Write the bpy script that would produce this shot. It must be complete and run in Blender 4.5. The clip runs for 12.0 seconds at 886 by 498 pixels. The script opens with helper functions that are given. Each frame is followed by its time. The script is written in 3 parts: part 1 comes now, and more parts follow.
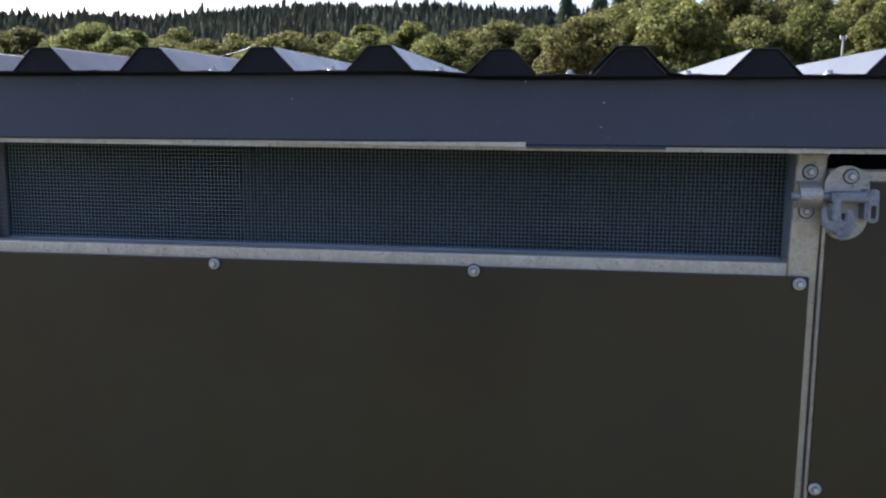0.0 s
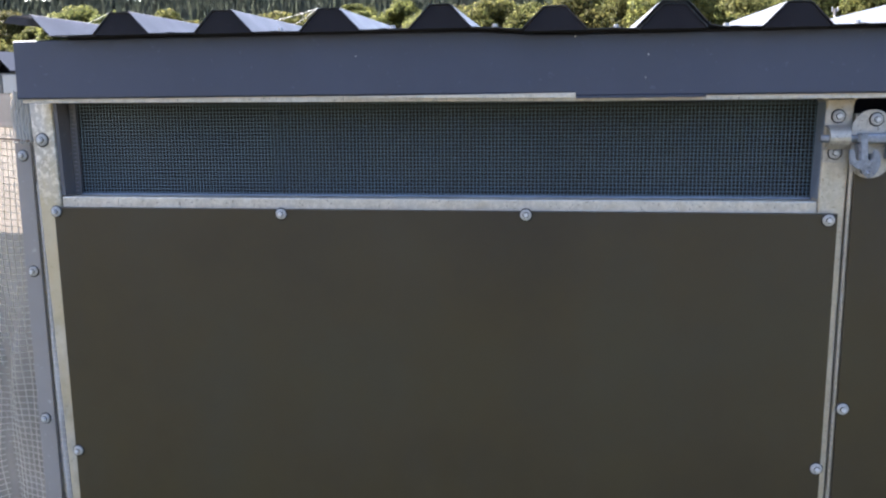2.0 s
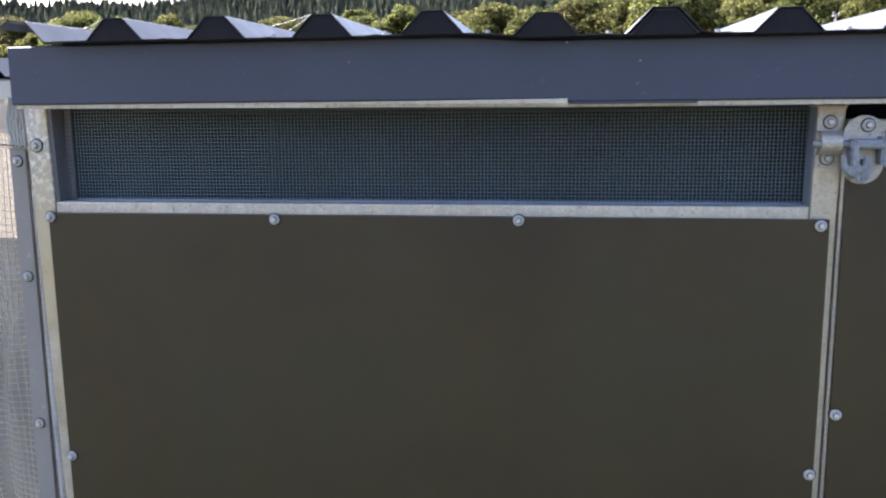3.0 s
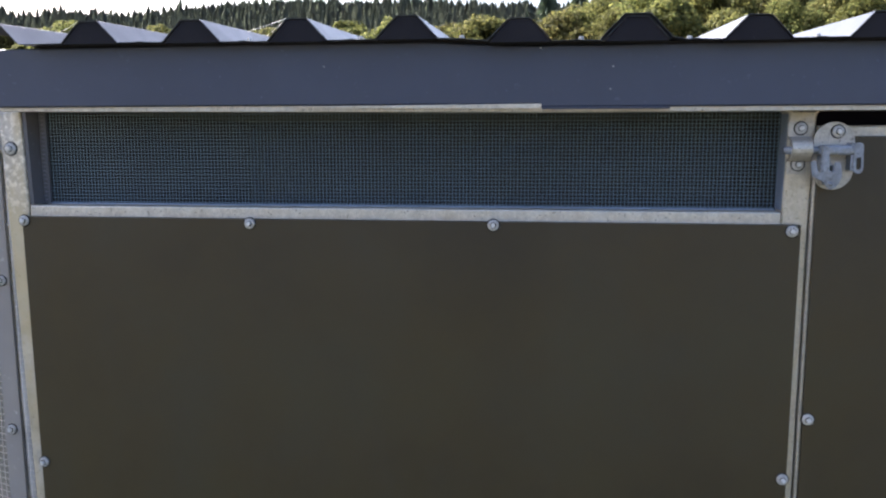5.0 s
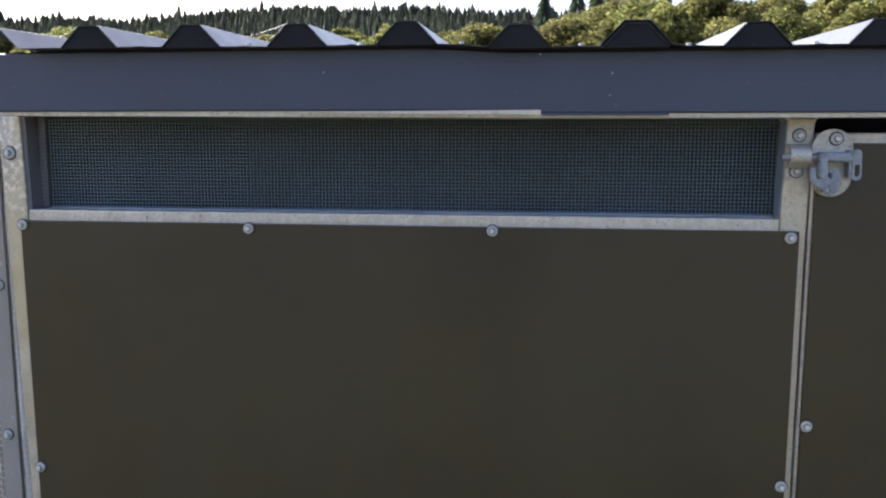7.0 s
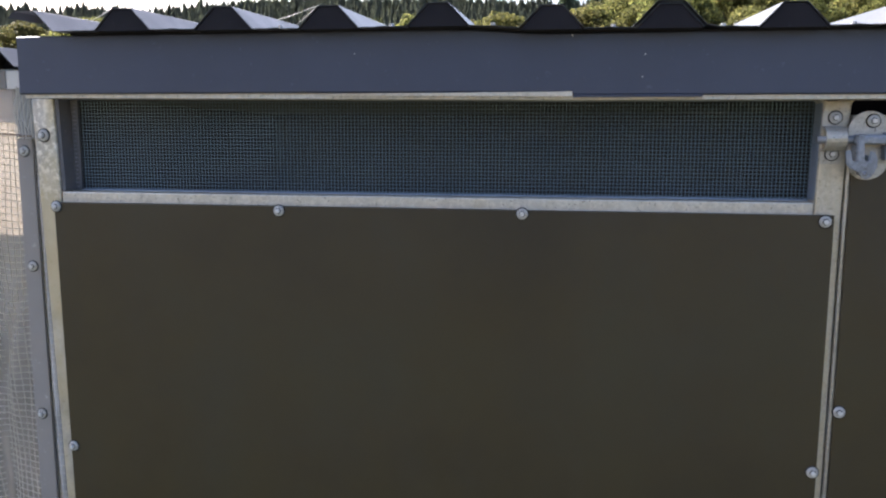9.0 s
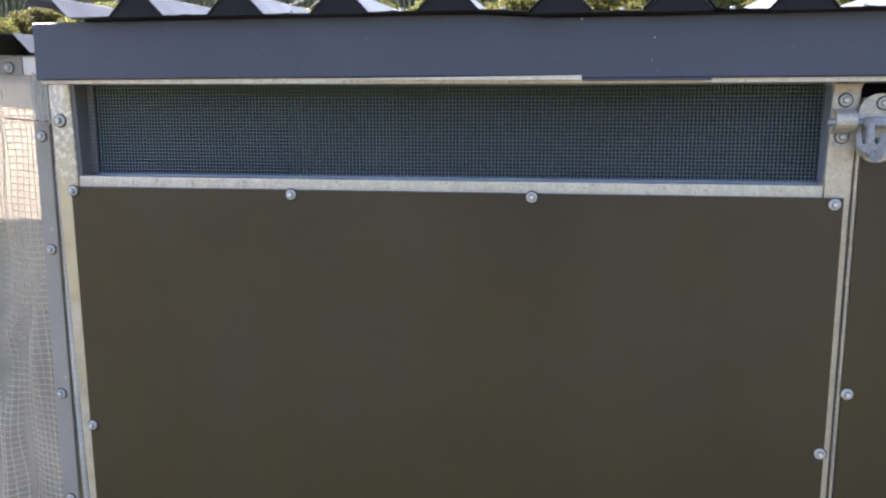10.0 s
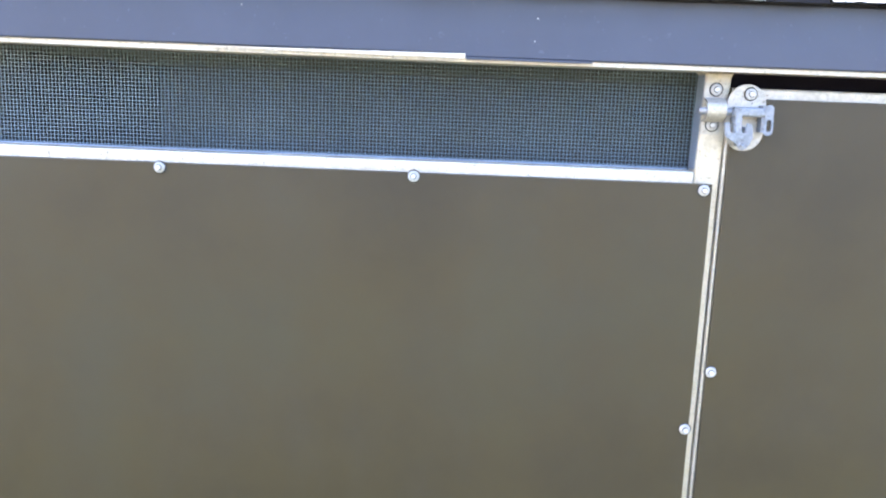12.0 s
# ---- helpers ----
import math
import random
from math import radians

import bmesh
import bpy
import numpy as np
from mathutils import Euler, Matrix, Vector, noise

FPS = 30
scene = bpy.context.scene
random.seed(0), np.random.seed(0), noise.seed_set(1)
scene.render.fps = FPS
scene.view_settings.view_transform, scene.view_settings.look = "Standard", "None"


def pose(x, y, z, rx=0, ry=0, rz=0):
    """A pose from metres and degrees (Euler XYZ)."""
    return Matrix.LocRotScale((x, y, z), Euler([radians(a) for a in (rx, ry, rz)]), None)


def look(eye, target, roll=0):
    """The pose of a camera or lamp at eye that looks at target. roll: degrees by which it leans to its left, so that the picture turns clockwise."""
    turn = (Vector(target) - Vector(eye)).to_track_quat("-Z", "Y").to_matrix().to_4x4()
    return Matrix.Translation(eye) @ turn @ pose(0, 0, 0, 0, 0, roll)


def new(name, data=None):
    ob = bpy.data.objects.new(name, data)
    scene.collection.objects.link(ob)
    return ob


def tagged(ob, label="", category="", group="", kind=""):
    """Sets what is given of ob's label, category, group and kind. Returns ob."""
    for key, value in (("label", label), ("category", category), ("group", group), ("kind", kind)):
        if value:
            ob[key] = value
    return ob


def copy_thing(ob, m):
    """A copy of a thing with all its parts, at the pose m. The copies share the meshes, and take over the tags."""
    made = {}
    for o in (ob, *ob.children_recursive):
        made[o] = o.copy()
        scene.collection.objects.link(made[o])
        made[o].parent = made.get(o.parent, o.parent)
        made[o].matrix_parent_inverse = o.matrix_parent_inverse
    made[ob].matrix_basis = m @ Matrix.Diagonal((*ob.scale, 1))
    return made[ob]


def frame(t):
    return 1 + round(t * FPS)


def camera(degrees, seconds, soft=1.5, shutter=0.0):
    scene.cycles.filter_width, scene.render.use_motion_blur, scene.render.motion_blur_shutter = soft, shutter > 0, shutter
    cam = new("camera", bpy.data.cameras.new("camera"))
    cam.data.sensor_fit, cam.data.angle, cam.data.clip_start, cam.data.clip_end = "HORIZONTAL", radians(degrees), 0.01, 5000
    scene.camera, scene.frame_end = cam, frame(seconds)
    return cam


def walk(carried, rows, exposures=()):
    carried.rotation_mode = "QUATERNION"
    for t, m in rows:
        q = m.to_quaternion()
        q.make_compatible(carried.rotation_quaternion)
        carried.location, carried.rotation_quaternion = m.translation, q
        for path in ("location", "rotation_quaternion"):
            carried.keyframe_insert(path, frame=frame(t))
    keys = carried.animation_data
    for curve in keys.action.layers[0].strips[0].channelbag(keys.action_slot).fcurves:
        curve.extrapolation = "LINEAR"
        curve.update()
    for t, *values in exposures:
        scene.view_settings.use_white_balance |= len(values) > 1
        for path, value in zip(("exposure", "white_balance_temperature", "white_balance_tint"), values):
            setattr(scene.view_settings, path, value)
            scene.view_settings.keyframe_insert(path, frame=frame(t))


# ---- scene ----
cam = camera(57.7, 12.0, soft=2.2)
PATH = [
    (0, (0.942, -1.171, 1.639), (0.646, 0.79, 1.377), 0.5),
    (0.5, (0.883, -1.239, 1.619), (0.664, 0.727, 1.324), -0.5),
    (1, (0.861, -1.262, 1.607), (0.625, 0.7, 1.298), -0.8),
    (1.5, (0.855, -1.275, 1.601), (0.591, 0.683, 1.292), -0.5),
    (2, (0.861, -1.283, 1.599), (0.582, 0.672, 1.287), -0.4),
    (2.5, (0.861, -1.282, 1.598), (0.577, 0.674, 1.289), -0.3),
    (3, (0.875, -1.282, 1.6), (0.592, 0.675, 1.3), -0.4),
    (3.2, (0.876, -1.281, 1.596), (0.598, 0.677, 1.296), -0.3),
    (5, (0.897, -1.282, 1.589), (0.642, 0.683, 1.317), -0.1),
    (5.5, (0.902, -1.282, 1.589), (0.66, 0.686, 1.333), -0.1),
    (6, (0.896, -1.283, 1.588), (0.651, 0.686, 1.334), 0.0),
    (6.5, (0.893, -1.283, 1.587), (0.646, 0.685, 1.335), 0.1),
    (8.3, (0.899, -1.281, 1.586), (0.631, 0.683, 1.322), -0.1),
    (8.5, (0.889, -1.285, 1.584), (0.608, 0.678, 1.326), 0.0),
    (9, (0.879, -1.286, 1.574), (0.582, 0.672, 1.296), 0.2),
    (9.5, (0.889, -1.291, 1.573), (0.563, 0.661, 1.285), 0.1),
    (10, (0.889, -1.298, 1.575), (0.556, 0.648, 1.257), -0.0),
    (10.5, (0.897, -1.297, 1.576), (0.576, 0.649, 1.245), 0.1),
    (11, (0.9, -1.293, 1.581), (0.623, 0.653, 1.213), 0.5),
    (11.5, (0.9, -1.285, 1.579), (0.712, 0.669, 1.198), 1.3),
    (12, (0.89, -1.273, 1.571), (0.848, 0.694, 1.208), 2.2),
]
walk(cam, [(t, look(eye, target, roll)) for t, eye, target, roll in PATH],
     exposures=[(t, e + 0.68, k - 90, 15) for t, e, k in (
         (0.0, 0.72, 5680), (0.5, 1.16, 5750), (1.0, 1.73, 5850), (2.0, 1.58, 5850), (3.2, 1.50, 5880), (4.8, 1.38, 5930), (5.5, 1.20, 6000), (6.5, 1.20, 6000),
         (8.5, 1.30, 6150), (9.0, 1.24, 6150), (9.5, 1.53, 6150), (10.0, 1.82, 6250), (10.5, 2.15, 6200), (11.0, 2.68, 6100), (11.5, 3.0, 6000), (12.0, 3.25, 6000))])



# ---- world and sun ----
SUN_AZ, SUN_EL = -57.0, 36.0
world = bpy.data.worlds.new("sky")
scene.world = world
world.use_nodes = True
wn = world.node_tree.nodes
sky = wn.new("ShaderNodeTexSky")
sky.sky_type = "NISHITA"
sky.sun_disc = False
sky.sun_elevation, sky.sun_rotation = radians(SUN_EL), radians(SUN_AZ)
sky.air_density, sky.dust_density, sky.ozone_density = 0.9, 6.0, 1.0
world.node_tree.links.new(sky.outputs[0], wn["Background"].inputs[0])
wn["Background"].inputs[1].default_value = 0.13
sun = new("sun", bpy.data.lights.new("sun", "SUN"))
sun.data.energy, sun.data.angle, sun.data.color = 5.0, radians(0.5), (1.0, 0.94, 0.84)
sun_way = Vector((math.sin(radians(SUN_AZ)) * math.cos(radians(SUN_EL)), math.cos(radians(SUN_AZ)) * math.cos(radians(SUN_EL)), math.sin(radians(SUN_EL))))
sun.matrix_world = look(sun_way * 30, (0, 0, 0))


# ---- materials ----
def material(name):
    m = bpy.data.materials.new(name)
    m.use_nodes = True
    return m, m.node_tree.nodes, m.node_tree.links, m.node_tree.nodes["Principled BSDF"]


def noise_ramp(n, l, scale, stops, detail=6.0, stretch=(1, 1, 1), rough=0.6):
    """A noise in metres of object space, put through a colour ramp."""
    co = n.new("ShaderNodeTexCoord")
    mp = n.new("ShaderNodeMapping")
    mp.inputs["Scale"].default_value = stretch
    tx = n.new("ShaderNodeTexNoise")
    tx.inputs["Scale"].default_value, tx.inputs["Detail"].default_value, tx.inputs["Roughness"].default_value = scale, detail, rough
    rp = n.new("ShaderNodeValToRGB")
    while len(rp.color_ramp.elements) < len(stops):
        rp.color_ramp.elements.new(0.5)
    for e, (p, c) in zip(rp.color_ramp.elements, stops):
        e.position, e.color = p, (*c, 1) if len(c) == 3 else c
    l.new(co.outputs["Object"], mp.inputs[0])
    l.new(mp.outputs[0], tx.inputs["Vector"])
    l.new(tx.outputs[0], rp.inputs[0])
    return rp, tx


def mixed(n, l, a, b, fac, mode="MIX"):
    mx = n.new("ShaderNodeMix")
    mx.data_type, mx.blend_type = "RGBA", mode
    for sock, v in ((mx.inputs[0], fac), (mx.inputs[6], a), (mx.inputs[7], b)):
        if isinstance(v, (int, float)):
            sock.default_value = v
        elif isinstance(v, tuple):
            sock.default_value = (*v, 1)
        else:
            l.new(v, sock)
    return mx.outputs[2]


def bump(n, l, b, height, strength, dist):
    bp = n.new("ShaderNodeBump")
    bp.inputs["Strength"].default_value, bp.inputs["Distance"].default_value = strength, dist
    l.new(height, bp.inputs["Height"])
    l.new(bp.outputs[0], b.inputs["Normal"])


def g(v):
    return (v, v, v)


def galvanised(name, lo, hi, spangle=70.0, warm=0.0, worn=0.3, stain=0.0, split=None, flake=120.0):
    """Hot-dip zinc: spangle, sharp-edged bright wear, pits, oxide runs and old yellow stain."""
    m, n, l, b = material(name)
    vo = n.new("ShaderNodeTexVoronoi")
    vo.inputs["Scale"].default_value = spangle
    co = n.new("ShaderNodeTexCoord")
    l.new(co.outputs["Object"], vo.inputs["Vector"])
    mid = (lo + hi) / 2
    tone = lambda v: (v * (1 + 0.85 * warm), v * (1 + 0.16 * warm), v * (1 - 1.15 * warm))
    base, _ = noise_ramp(n, l, 30.0, [(0.32, tone(lo)), (0.68, tone(mid))], detail=9)
    wear, tx = noise_ramp(n, l, flake, [(0.50, g(0.0)), (0.55, g(worn))], detail=10, rough=0.72)
    fac = wear.outputs[0]
    if split:
        # the coat flaked above this height, and stained below it, along a ragged line
        sp = n.new("ShaderNodeSeparateXYZ")
        l.new(co.outputs["Object"], sp.inputs[0])
        ragged = n.new("ShaderNodeMath")
        ragged.operation = "MULTIPLY_ADD"
        ragged.inputs[1].default_value = 0.16
        l.new(tx.outputs[0], ragged.inputs[0])
        l.new(sp.outputs["Z"], ragged.inputs[2])
        above = n.new("ShaderNodeMapRange")
        above.inputs[1].default_value, above.inputs[2].default_value = split + 0.06, split + 0.12
        l.new(ragged.outputs[0], above.inputs[0])
        fac = mixed(n, l, g(0.0), fac, above.outputs[0])
    c = mixed(n, l, base.outputs[0], tone(hi), fac)
    rp = n.new("ShaderNodeValToRGB")
    rp.color_ramp.elements[0].color, rp.color_ramp.elements[1].color = (0.86, 0.86, 0.87, 1), (1, 1, 1, 1)
    l.new(vo.outputs["Color"], rp.inputs[0])
    c = mixed(n, l, c, rp.outputs[0], 0.6, "MULTIPLY")
    drip, _ = noise_ramp(n, l, 9.0, [(0.45, g(1.0)), (0.75, (0.84, 0.80, 0.72))], stretch=(6, 6, 0.7))
    c = mixed(n, l, c, drip.outputs[0], 0.6, "MULTIPLY")
    pit, _ = noise_ramp(n, l, 190.0, [(0.62, g(1.0)), (0.67, g(0.35))], detail=3)
    c = mixed(n, l, c, pit.outputs[0], 0.7, "MULTIPLY")
    if stain:
        st, _ = noise_ramp(n, l, 3.2, [(0.40, g(0.0)), (0.55, g(stain))], detail=7, stretch=(3, 3, 0.8))
        c = mixed(n, l, c, (0.52, 0.44, 0.26), st.outputs[0])
    l.new(c, b.inputs["Base Color"])
    b.inputs["Metallic"].default_value = 0.45
    rr, _ = noise_ramp(n, l, 60.0, [(0.3, g(0.36)), (0.7, g(0.6))])
    l.new(rr.outputs[0], b.inputs["Roughness"])
    bump(n, l, b, tx.outputs[0], 0.45, 0.0015)
    return m


def coated(name, base, rough, vary=0.12, spec=0.5, grain=300.0, coat=0.0, metal=0.0):
    """Plastic-coated steel or painted metal with dust and faint orange peel."""
    m, n, l, b = material(name)
    lo = tuple(v * (1 - vary) for v in base)
    hi = tuple(v * (1 + vary) for v in base)
    c, _ = noise_ramp(n, l, 5.0, [(0.3, lo), (0.7, hi)])
    d, _ = noise_ramp(n, l, 90.0, [(0.66, g(0.0)), (0.8, g(1.0))], detail=3)
    l.new(mixed(n, l, c.outputs[0], tuple(min(1, v * 1.6 + 0.01) for v in base), d.outputs[0]), b.inputs["Base Color"])
    rr, _ = noise_ramp(n, l, 14.0, [(0.3, g(rough * 0.85)), (0.7, g(min(1, rough * 1.2)))])
    l.new(rr.outputs[0], b.inputs["Roughness"])
    b.inputs["Specular IOR Level"].default_value = spec
    b.inputs["Coat Weight"].default_value = coat
    b.inputs["Metallic"].default_value = metal
    t = n.new("ShaderNodeTexNoise")
    t.inputs["Scale"].default_value = grain
    bump(n, l, b, t.outputs[0], 0.06, 0.001)
    return m


def plywood_film(name):
    """Dark brown phenolic film on birch ply: fine woven wire print, dust, faint runs."""
    m, n, l, b = material(name)
    c, _ = noise_ramp(n, l, 2.2, [(0.32, (0.0245, 0.0172, 0.0064)), (0.52, (0.0365, 0.0265, 0.0098)), (0.70, (0.0365, 0.0308, 0.0150))], detail=8)
    dust, _ = noise_ramp(n, l, 7.0, [(0.5, g(0.0)), (0.85, g(0.22))], stretch=(1.3, 1, 0.5), detail=7)
    speck, _ = noise_ramp(n, l, 420.0, [(0.76, g(0.0)), (0.8, g(0.5))], detail=1)
    c1 = mixed(n, l, c.outputs[0], (0.051, 0.0475, 0.041), dust.outputs[0])
    l.new(mixed(n, l, c1, (0.12, 0.115, 0.10), speck.outputs[0]), b.inputs["Base Color"])
    rr, _ = noise_ramp(n, l, 5.0, [(0.3, g(0.40)), (0.7, g(0.58))], detail=7)
    l.new(rr.outputs[0], b.inputs["Roughness"])
    b.inputs["Specular IOR Level"].default_value = 0.48
    co = n.new("ShaderNodeTexCoord")
    ck = n.new("ShaderNodeTexVoronoi")
    ck.inputs["Scale"].default_value = 900.0
    l.new(co.outputs["Object"], ck.inputs["Vector"])
    bump(n, l, b, ck.outputs["Distance"], 0.12, 0.0006)
    return m


def timber(name, a, c, back=0.0):
    m, n, l, b = material(name)
    gr, tx = noise_ramp(n, l, 9.0, [(0.3, a), (0.7, c)], stretch=(1, 8, 14), detail=9)
    l.new(gr.outputs[0], b.inputs["Base Color"])
    b.inputs["Roughness"].default_value = 0.75
    bump(n, l, b, tx.outputs[0], 0.3, 0.002)
    if back:
        tr = n.new("ShaderNodeBsdfTranslucent")
        l.new(gr.outputs[0], tr.inputs[0])
        mx = n.new("ShaderNodeMixShader")
        mx.inputs[0].default_value = back
        l.new(b.outputs[0], mx.inputs[1])
        l.new(tr.outputs[0], mx.inputs[2])
        l.new(mx.outputs[0], n["Material Output"].inputs[0])
    return m


def film(name, tint, clear, rough):
    """Thin translucent polythene: part see-through, part milky, glossy."""
    m, n, l, b = material(name)
    c, tx = noise_ramp(n, l, 16.0, [(0.3, tuple(v * 0.85 for v in tint)), (0.7, tint)])
    l.new(c.outputs[0], b.inputs["Base Color"])
    b.inputs["Roughness"].default_value = rough
    tr = n.new("ShaderNodeBsdfTranslucent")
    l.new(c.outputs[0], tr.inputs[0])
    cl = n.new("ShaderNodeBsdfTransparent")
    m1, m2 = n.new("ShaderNodeMixShader"), n.new("ShaderNodeMixShader")
    m1.inputs[0].default_value = 0.5
    milky, _ = noise_ramp(n, l, 6.0, [(0.3, g(clear * 0.8)), (0.7, g(min(1, clear * 1.15)))])
    l.new(b.outputs[0], m1.inputs[1])
    l.new(tr.outputs[0], m1.inputs[2])
    l.new(milky.outputs[0], m2.inputs[0])
    l.new(m1.outputs[0], m2.inputs[1])
    l.new(cl.outputs[0], m2.inputs[2])
    l.new(m2.outputs[0], n["Material Output"].inputs[0])
    return m


def leaves(name, dark, light, back=0.35):
    """Foliage: every clump its own shade, light passes through."""
    m, n, l, b = material(name)
    ge = n.new("ShaderNodeNewGeometry")
    oi = n.new("ShaderNodeObjectInfo")
    rp = n.new("ShaderNodeValToRGB")
    rp.color_ramp.elements[0].color, rp.color_ramp.elements[1].color = (*dark, 1), (*light, 1)
    l.new(ge.outputs["Random Per Island"], rp.inputs[0])
    hs = n.new("ShaderNodeHueSaturation")
    mr = n.new("ShaderNodeMapRange")
    mr.inputs[3].default_value, mr.inputs[4].default_value = 0.488, 0.52
    l.new(oi.outputs["Random"], mr.inputs[0])
    l.new(mr.outputs[0], hs.inputs["Hue"])
    mv = n.new("ShaderNodeMapRange")
    mv.inputs[3].default_value, mv.inputs[4].default_value = 0.75, 1.25
    l.new(oi.outputs["Random"], mv.inputs[0])
    l.new(mv.outputs[0], hs.inputs["Value"])
    l.new(rp.outputs[0], hs.inputs["Color"])
    l.new(hs.outputs[0], b.inputs["Base Color"])
    b.inputs["Roughness"].default_value = 0.7
    b.inputs["Specular IOR Level"].default_value = 0.15
    tr = n.new("ShaderNodeBsdfTranslucent")
    l.new(hs.outputs[0], tr.inputs[0])
    mx = n.new("ShaderNodeMixShader")
    mx.inputs[0].default_value = back
    l.new(b.outputs[0], mx.inputs[1])
    l.new(tr.outputs[0], mx.inputs[2])
    l.new(mx.outputs[0], n["Material Output"].inputs[0])
    return m


def earth(name):
    """Trodden turf in the yard, meadow beyond."""
    m, n, l, b = material(name)
    big, _ = noise_ramp(n, l, 0.05, [(0.3, (0.084, 0.052, 0.015)), (0.7, (0.112, 0.071, 0.022))])
    fine, tx = noise_ramp(n, l, 12.0, [(0.3, g(0.6)), (0.7, g(1.15))])
    grass = mixed(n, l, big.outputs[0], fine.outputs[0], 0.8, "MULTIPLY")
    chips, _ = noise_ramp(n, l, 45.0, [(0.3, (0.050, 0.050, 0.028)), (0.55, (0.075, 0.078, 0.042)), (0.75, (0.12, 0.115, 0.075))], detail=4)
    co = n.new("ShaderNodeTexCoord")
    ln = n.new("ShaderNodeVectorMath")
    ln.operation = "LENGTH"
    l.new(co.outputs["Object"], ln.inputs[0])
    wob = n.new("ShaderNodeTexNoise")
    wob.inputs["Scale"].default_value = 0.4
    l.new(co.outputs["Object"], wob.inputs["Vector"])
    ad = n.new("ShaderNodeMath")
    ad.operation = "MULTIPLY_ADD"
    ad.inputs[1].default_value = 6.0
    l.new(wob.outputs[0], ad.inputs[0])
    l.new(ln.outputs["Value"], ad.inputs[2])
    mr = n.new("ShaderNodeMapRange")
    mr.inputs[1].default_value, mr.inputs[2].default_value = 11.5, 13.0
    l.new(ad.outputs[0], mr.inputs[0])
    l.new(mixed(n, l, chips.outputs[0], grass, mr.outputs[0]), b.inputs["Base Color"])
    b.inputs["Roughness"].default_value = 0.95
    bump(n, l, b, tx.outputs[0], 0.5, 0.03)
    return m


ZINC = galvanised("zinc_post", 0.44, 0.69, 85, 0.11, 0.35)
ZINC_STAINED = galvanised("zinc_stained", 0.42, 0.69, 85, 0.11, 0.35, 0.36)
SKYLIT_ZINC = coated("skylit_blue_zinc", (0.27, 0.32, 0.40), 0.34, vary=0.2, metal=0.3)
ZINC_PLATE = galvanised("zinc_plate", 0.36, 0.60, 150, 0.09, 0.35)
ZINC_MOTTLED = galvanised("zinc_mottled", 0.33, 0.88, 45, 0.04, 0.9, 0.7, 1.46, 95.0)
ZINC_PART = galvanised("zinc_fittings", 0.20, 0.42, 160, -0.10, 0.4)
FASCIA = coated("anthracite_flashing", (0.044, 0.052, 0.083), 0.42)
ROOF = coated("anthracite_roof_coating", (0.034, 0.036, 0.042), 0.36, spec=0.65)
GAP_SHADE = coated("dark_blue_gap_shade", (0.010, 0.012, 0.034), 0.7, spec=0.3)
SHADE_PLUG = coated("shade_plug_black", (0.016, 0.015, 0.019), 0.9, spec=0.25)
PLY = plywood_film("brown_film_plywood")
SCREEN = coated("dull_zinc_wire", (0.155, 0.205, 0.235), 0.5)
STRIP = coated("grey_flat_bar", (0.28, 0.258, 0.240), 0.65, vary=0.09, spec=0.25)
WASHER = coated("zinc_washer", (0.62, 0.62, 0.62), 0.36, vary=0.15, metal=0.25)
DULL = coated("dull_washer", (0.42, 0.415, 0.405), 0.42, vary=0.25, metal=0.3)
RUBBER_AND_SHADE = coated("black_rubber_and_shade", (0.02, 0.02, 0.02), 0.8)
DARK_LINING = coated("dark_lining", (0.11, 0.11, 0.12), 0.6)
INNER_SHADE = timber("inner_shade_board", (0.022, 0.018, 0.014), (0.036, 0.03, 0.024))
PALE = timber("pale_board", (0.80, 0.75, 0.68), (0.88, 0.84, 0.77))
MID_STEP = timber("mid_step_board", (0.42, 0.40, 0.37), (0.56, 0.53, 0.50))
LIGHT_STEP = timber("light_step_board", (0.66, 0.62, 0.56), (0.80, 0.75, 0.68))
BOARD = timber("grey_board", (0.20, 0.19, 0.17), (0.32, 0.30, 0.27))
SHEETING = film("reinforced_polythene", (0.68, 0.64, 0.575), 0.58, 0.35)
THREAD = coated("white_thread", (0.52, 0.495, 0.455), 0.7)
SHEET_THREAD = film("sheeting_thread", (0.74, 0.70, 0.62), 0.10, 0.5)
SILK = coated("spider_silk", (0.78, 0.77, 0.74), 0.4)
HEM = coated("worn_hem", (0.40, 0.395, 0.39), 0.6, vary=0.35, grain=500.0)
FOLD = film("folded_clear_film", (0.75, 0.78, 0.80), 0.45, 0.2)
BAND = film("milky_folded_film", (0.80, 0.77, 0.75), 0.22, 0.35)
BARK = timber("bark", (0.05, 0.04, 0.03), (0.12, 0.10, 0.08))
POLE = timber("weathered_pole", (0.22, 0.21, 0.19), (0.36, 0.34, 0.31))
LEAF = leaves("broad_leaves", (0.057, 0.066, 0.022), (0.190, 0.176, 0.056), 0.62)
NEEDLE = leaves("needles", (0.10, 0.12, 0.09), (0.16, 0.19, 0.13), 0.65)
HAZY_NEEDLE = leaves("hazed_far_needles", (0.20, 0.215, 0.175), (0.28, 0.295, 0.235), 0.75)
GROUND = earth("meadow")
TIE = timber("rusty_wire", (0.10, 0.06, 0.035), (0.2, 0.13, 0.08))


# ---- mesh helpers ----
def link(name, bm, mat, parent=None, smooth=False):
    me = bpy.data.meshes.new(name)
    bm.to_mesh(me)
    bm.free()
    me.materials.append(mat)
    if smooth:
        for p in me.polygons:
            p.use_smooth = True
    ob = new(name, me)
    if parent:
        ob.parent = parent
    return ob


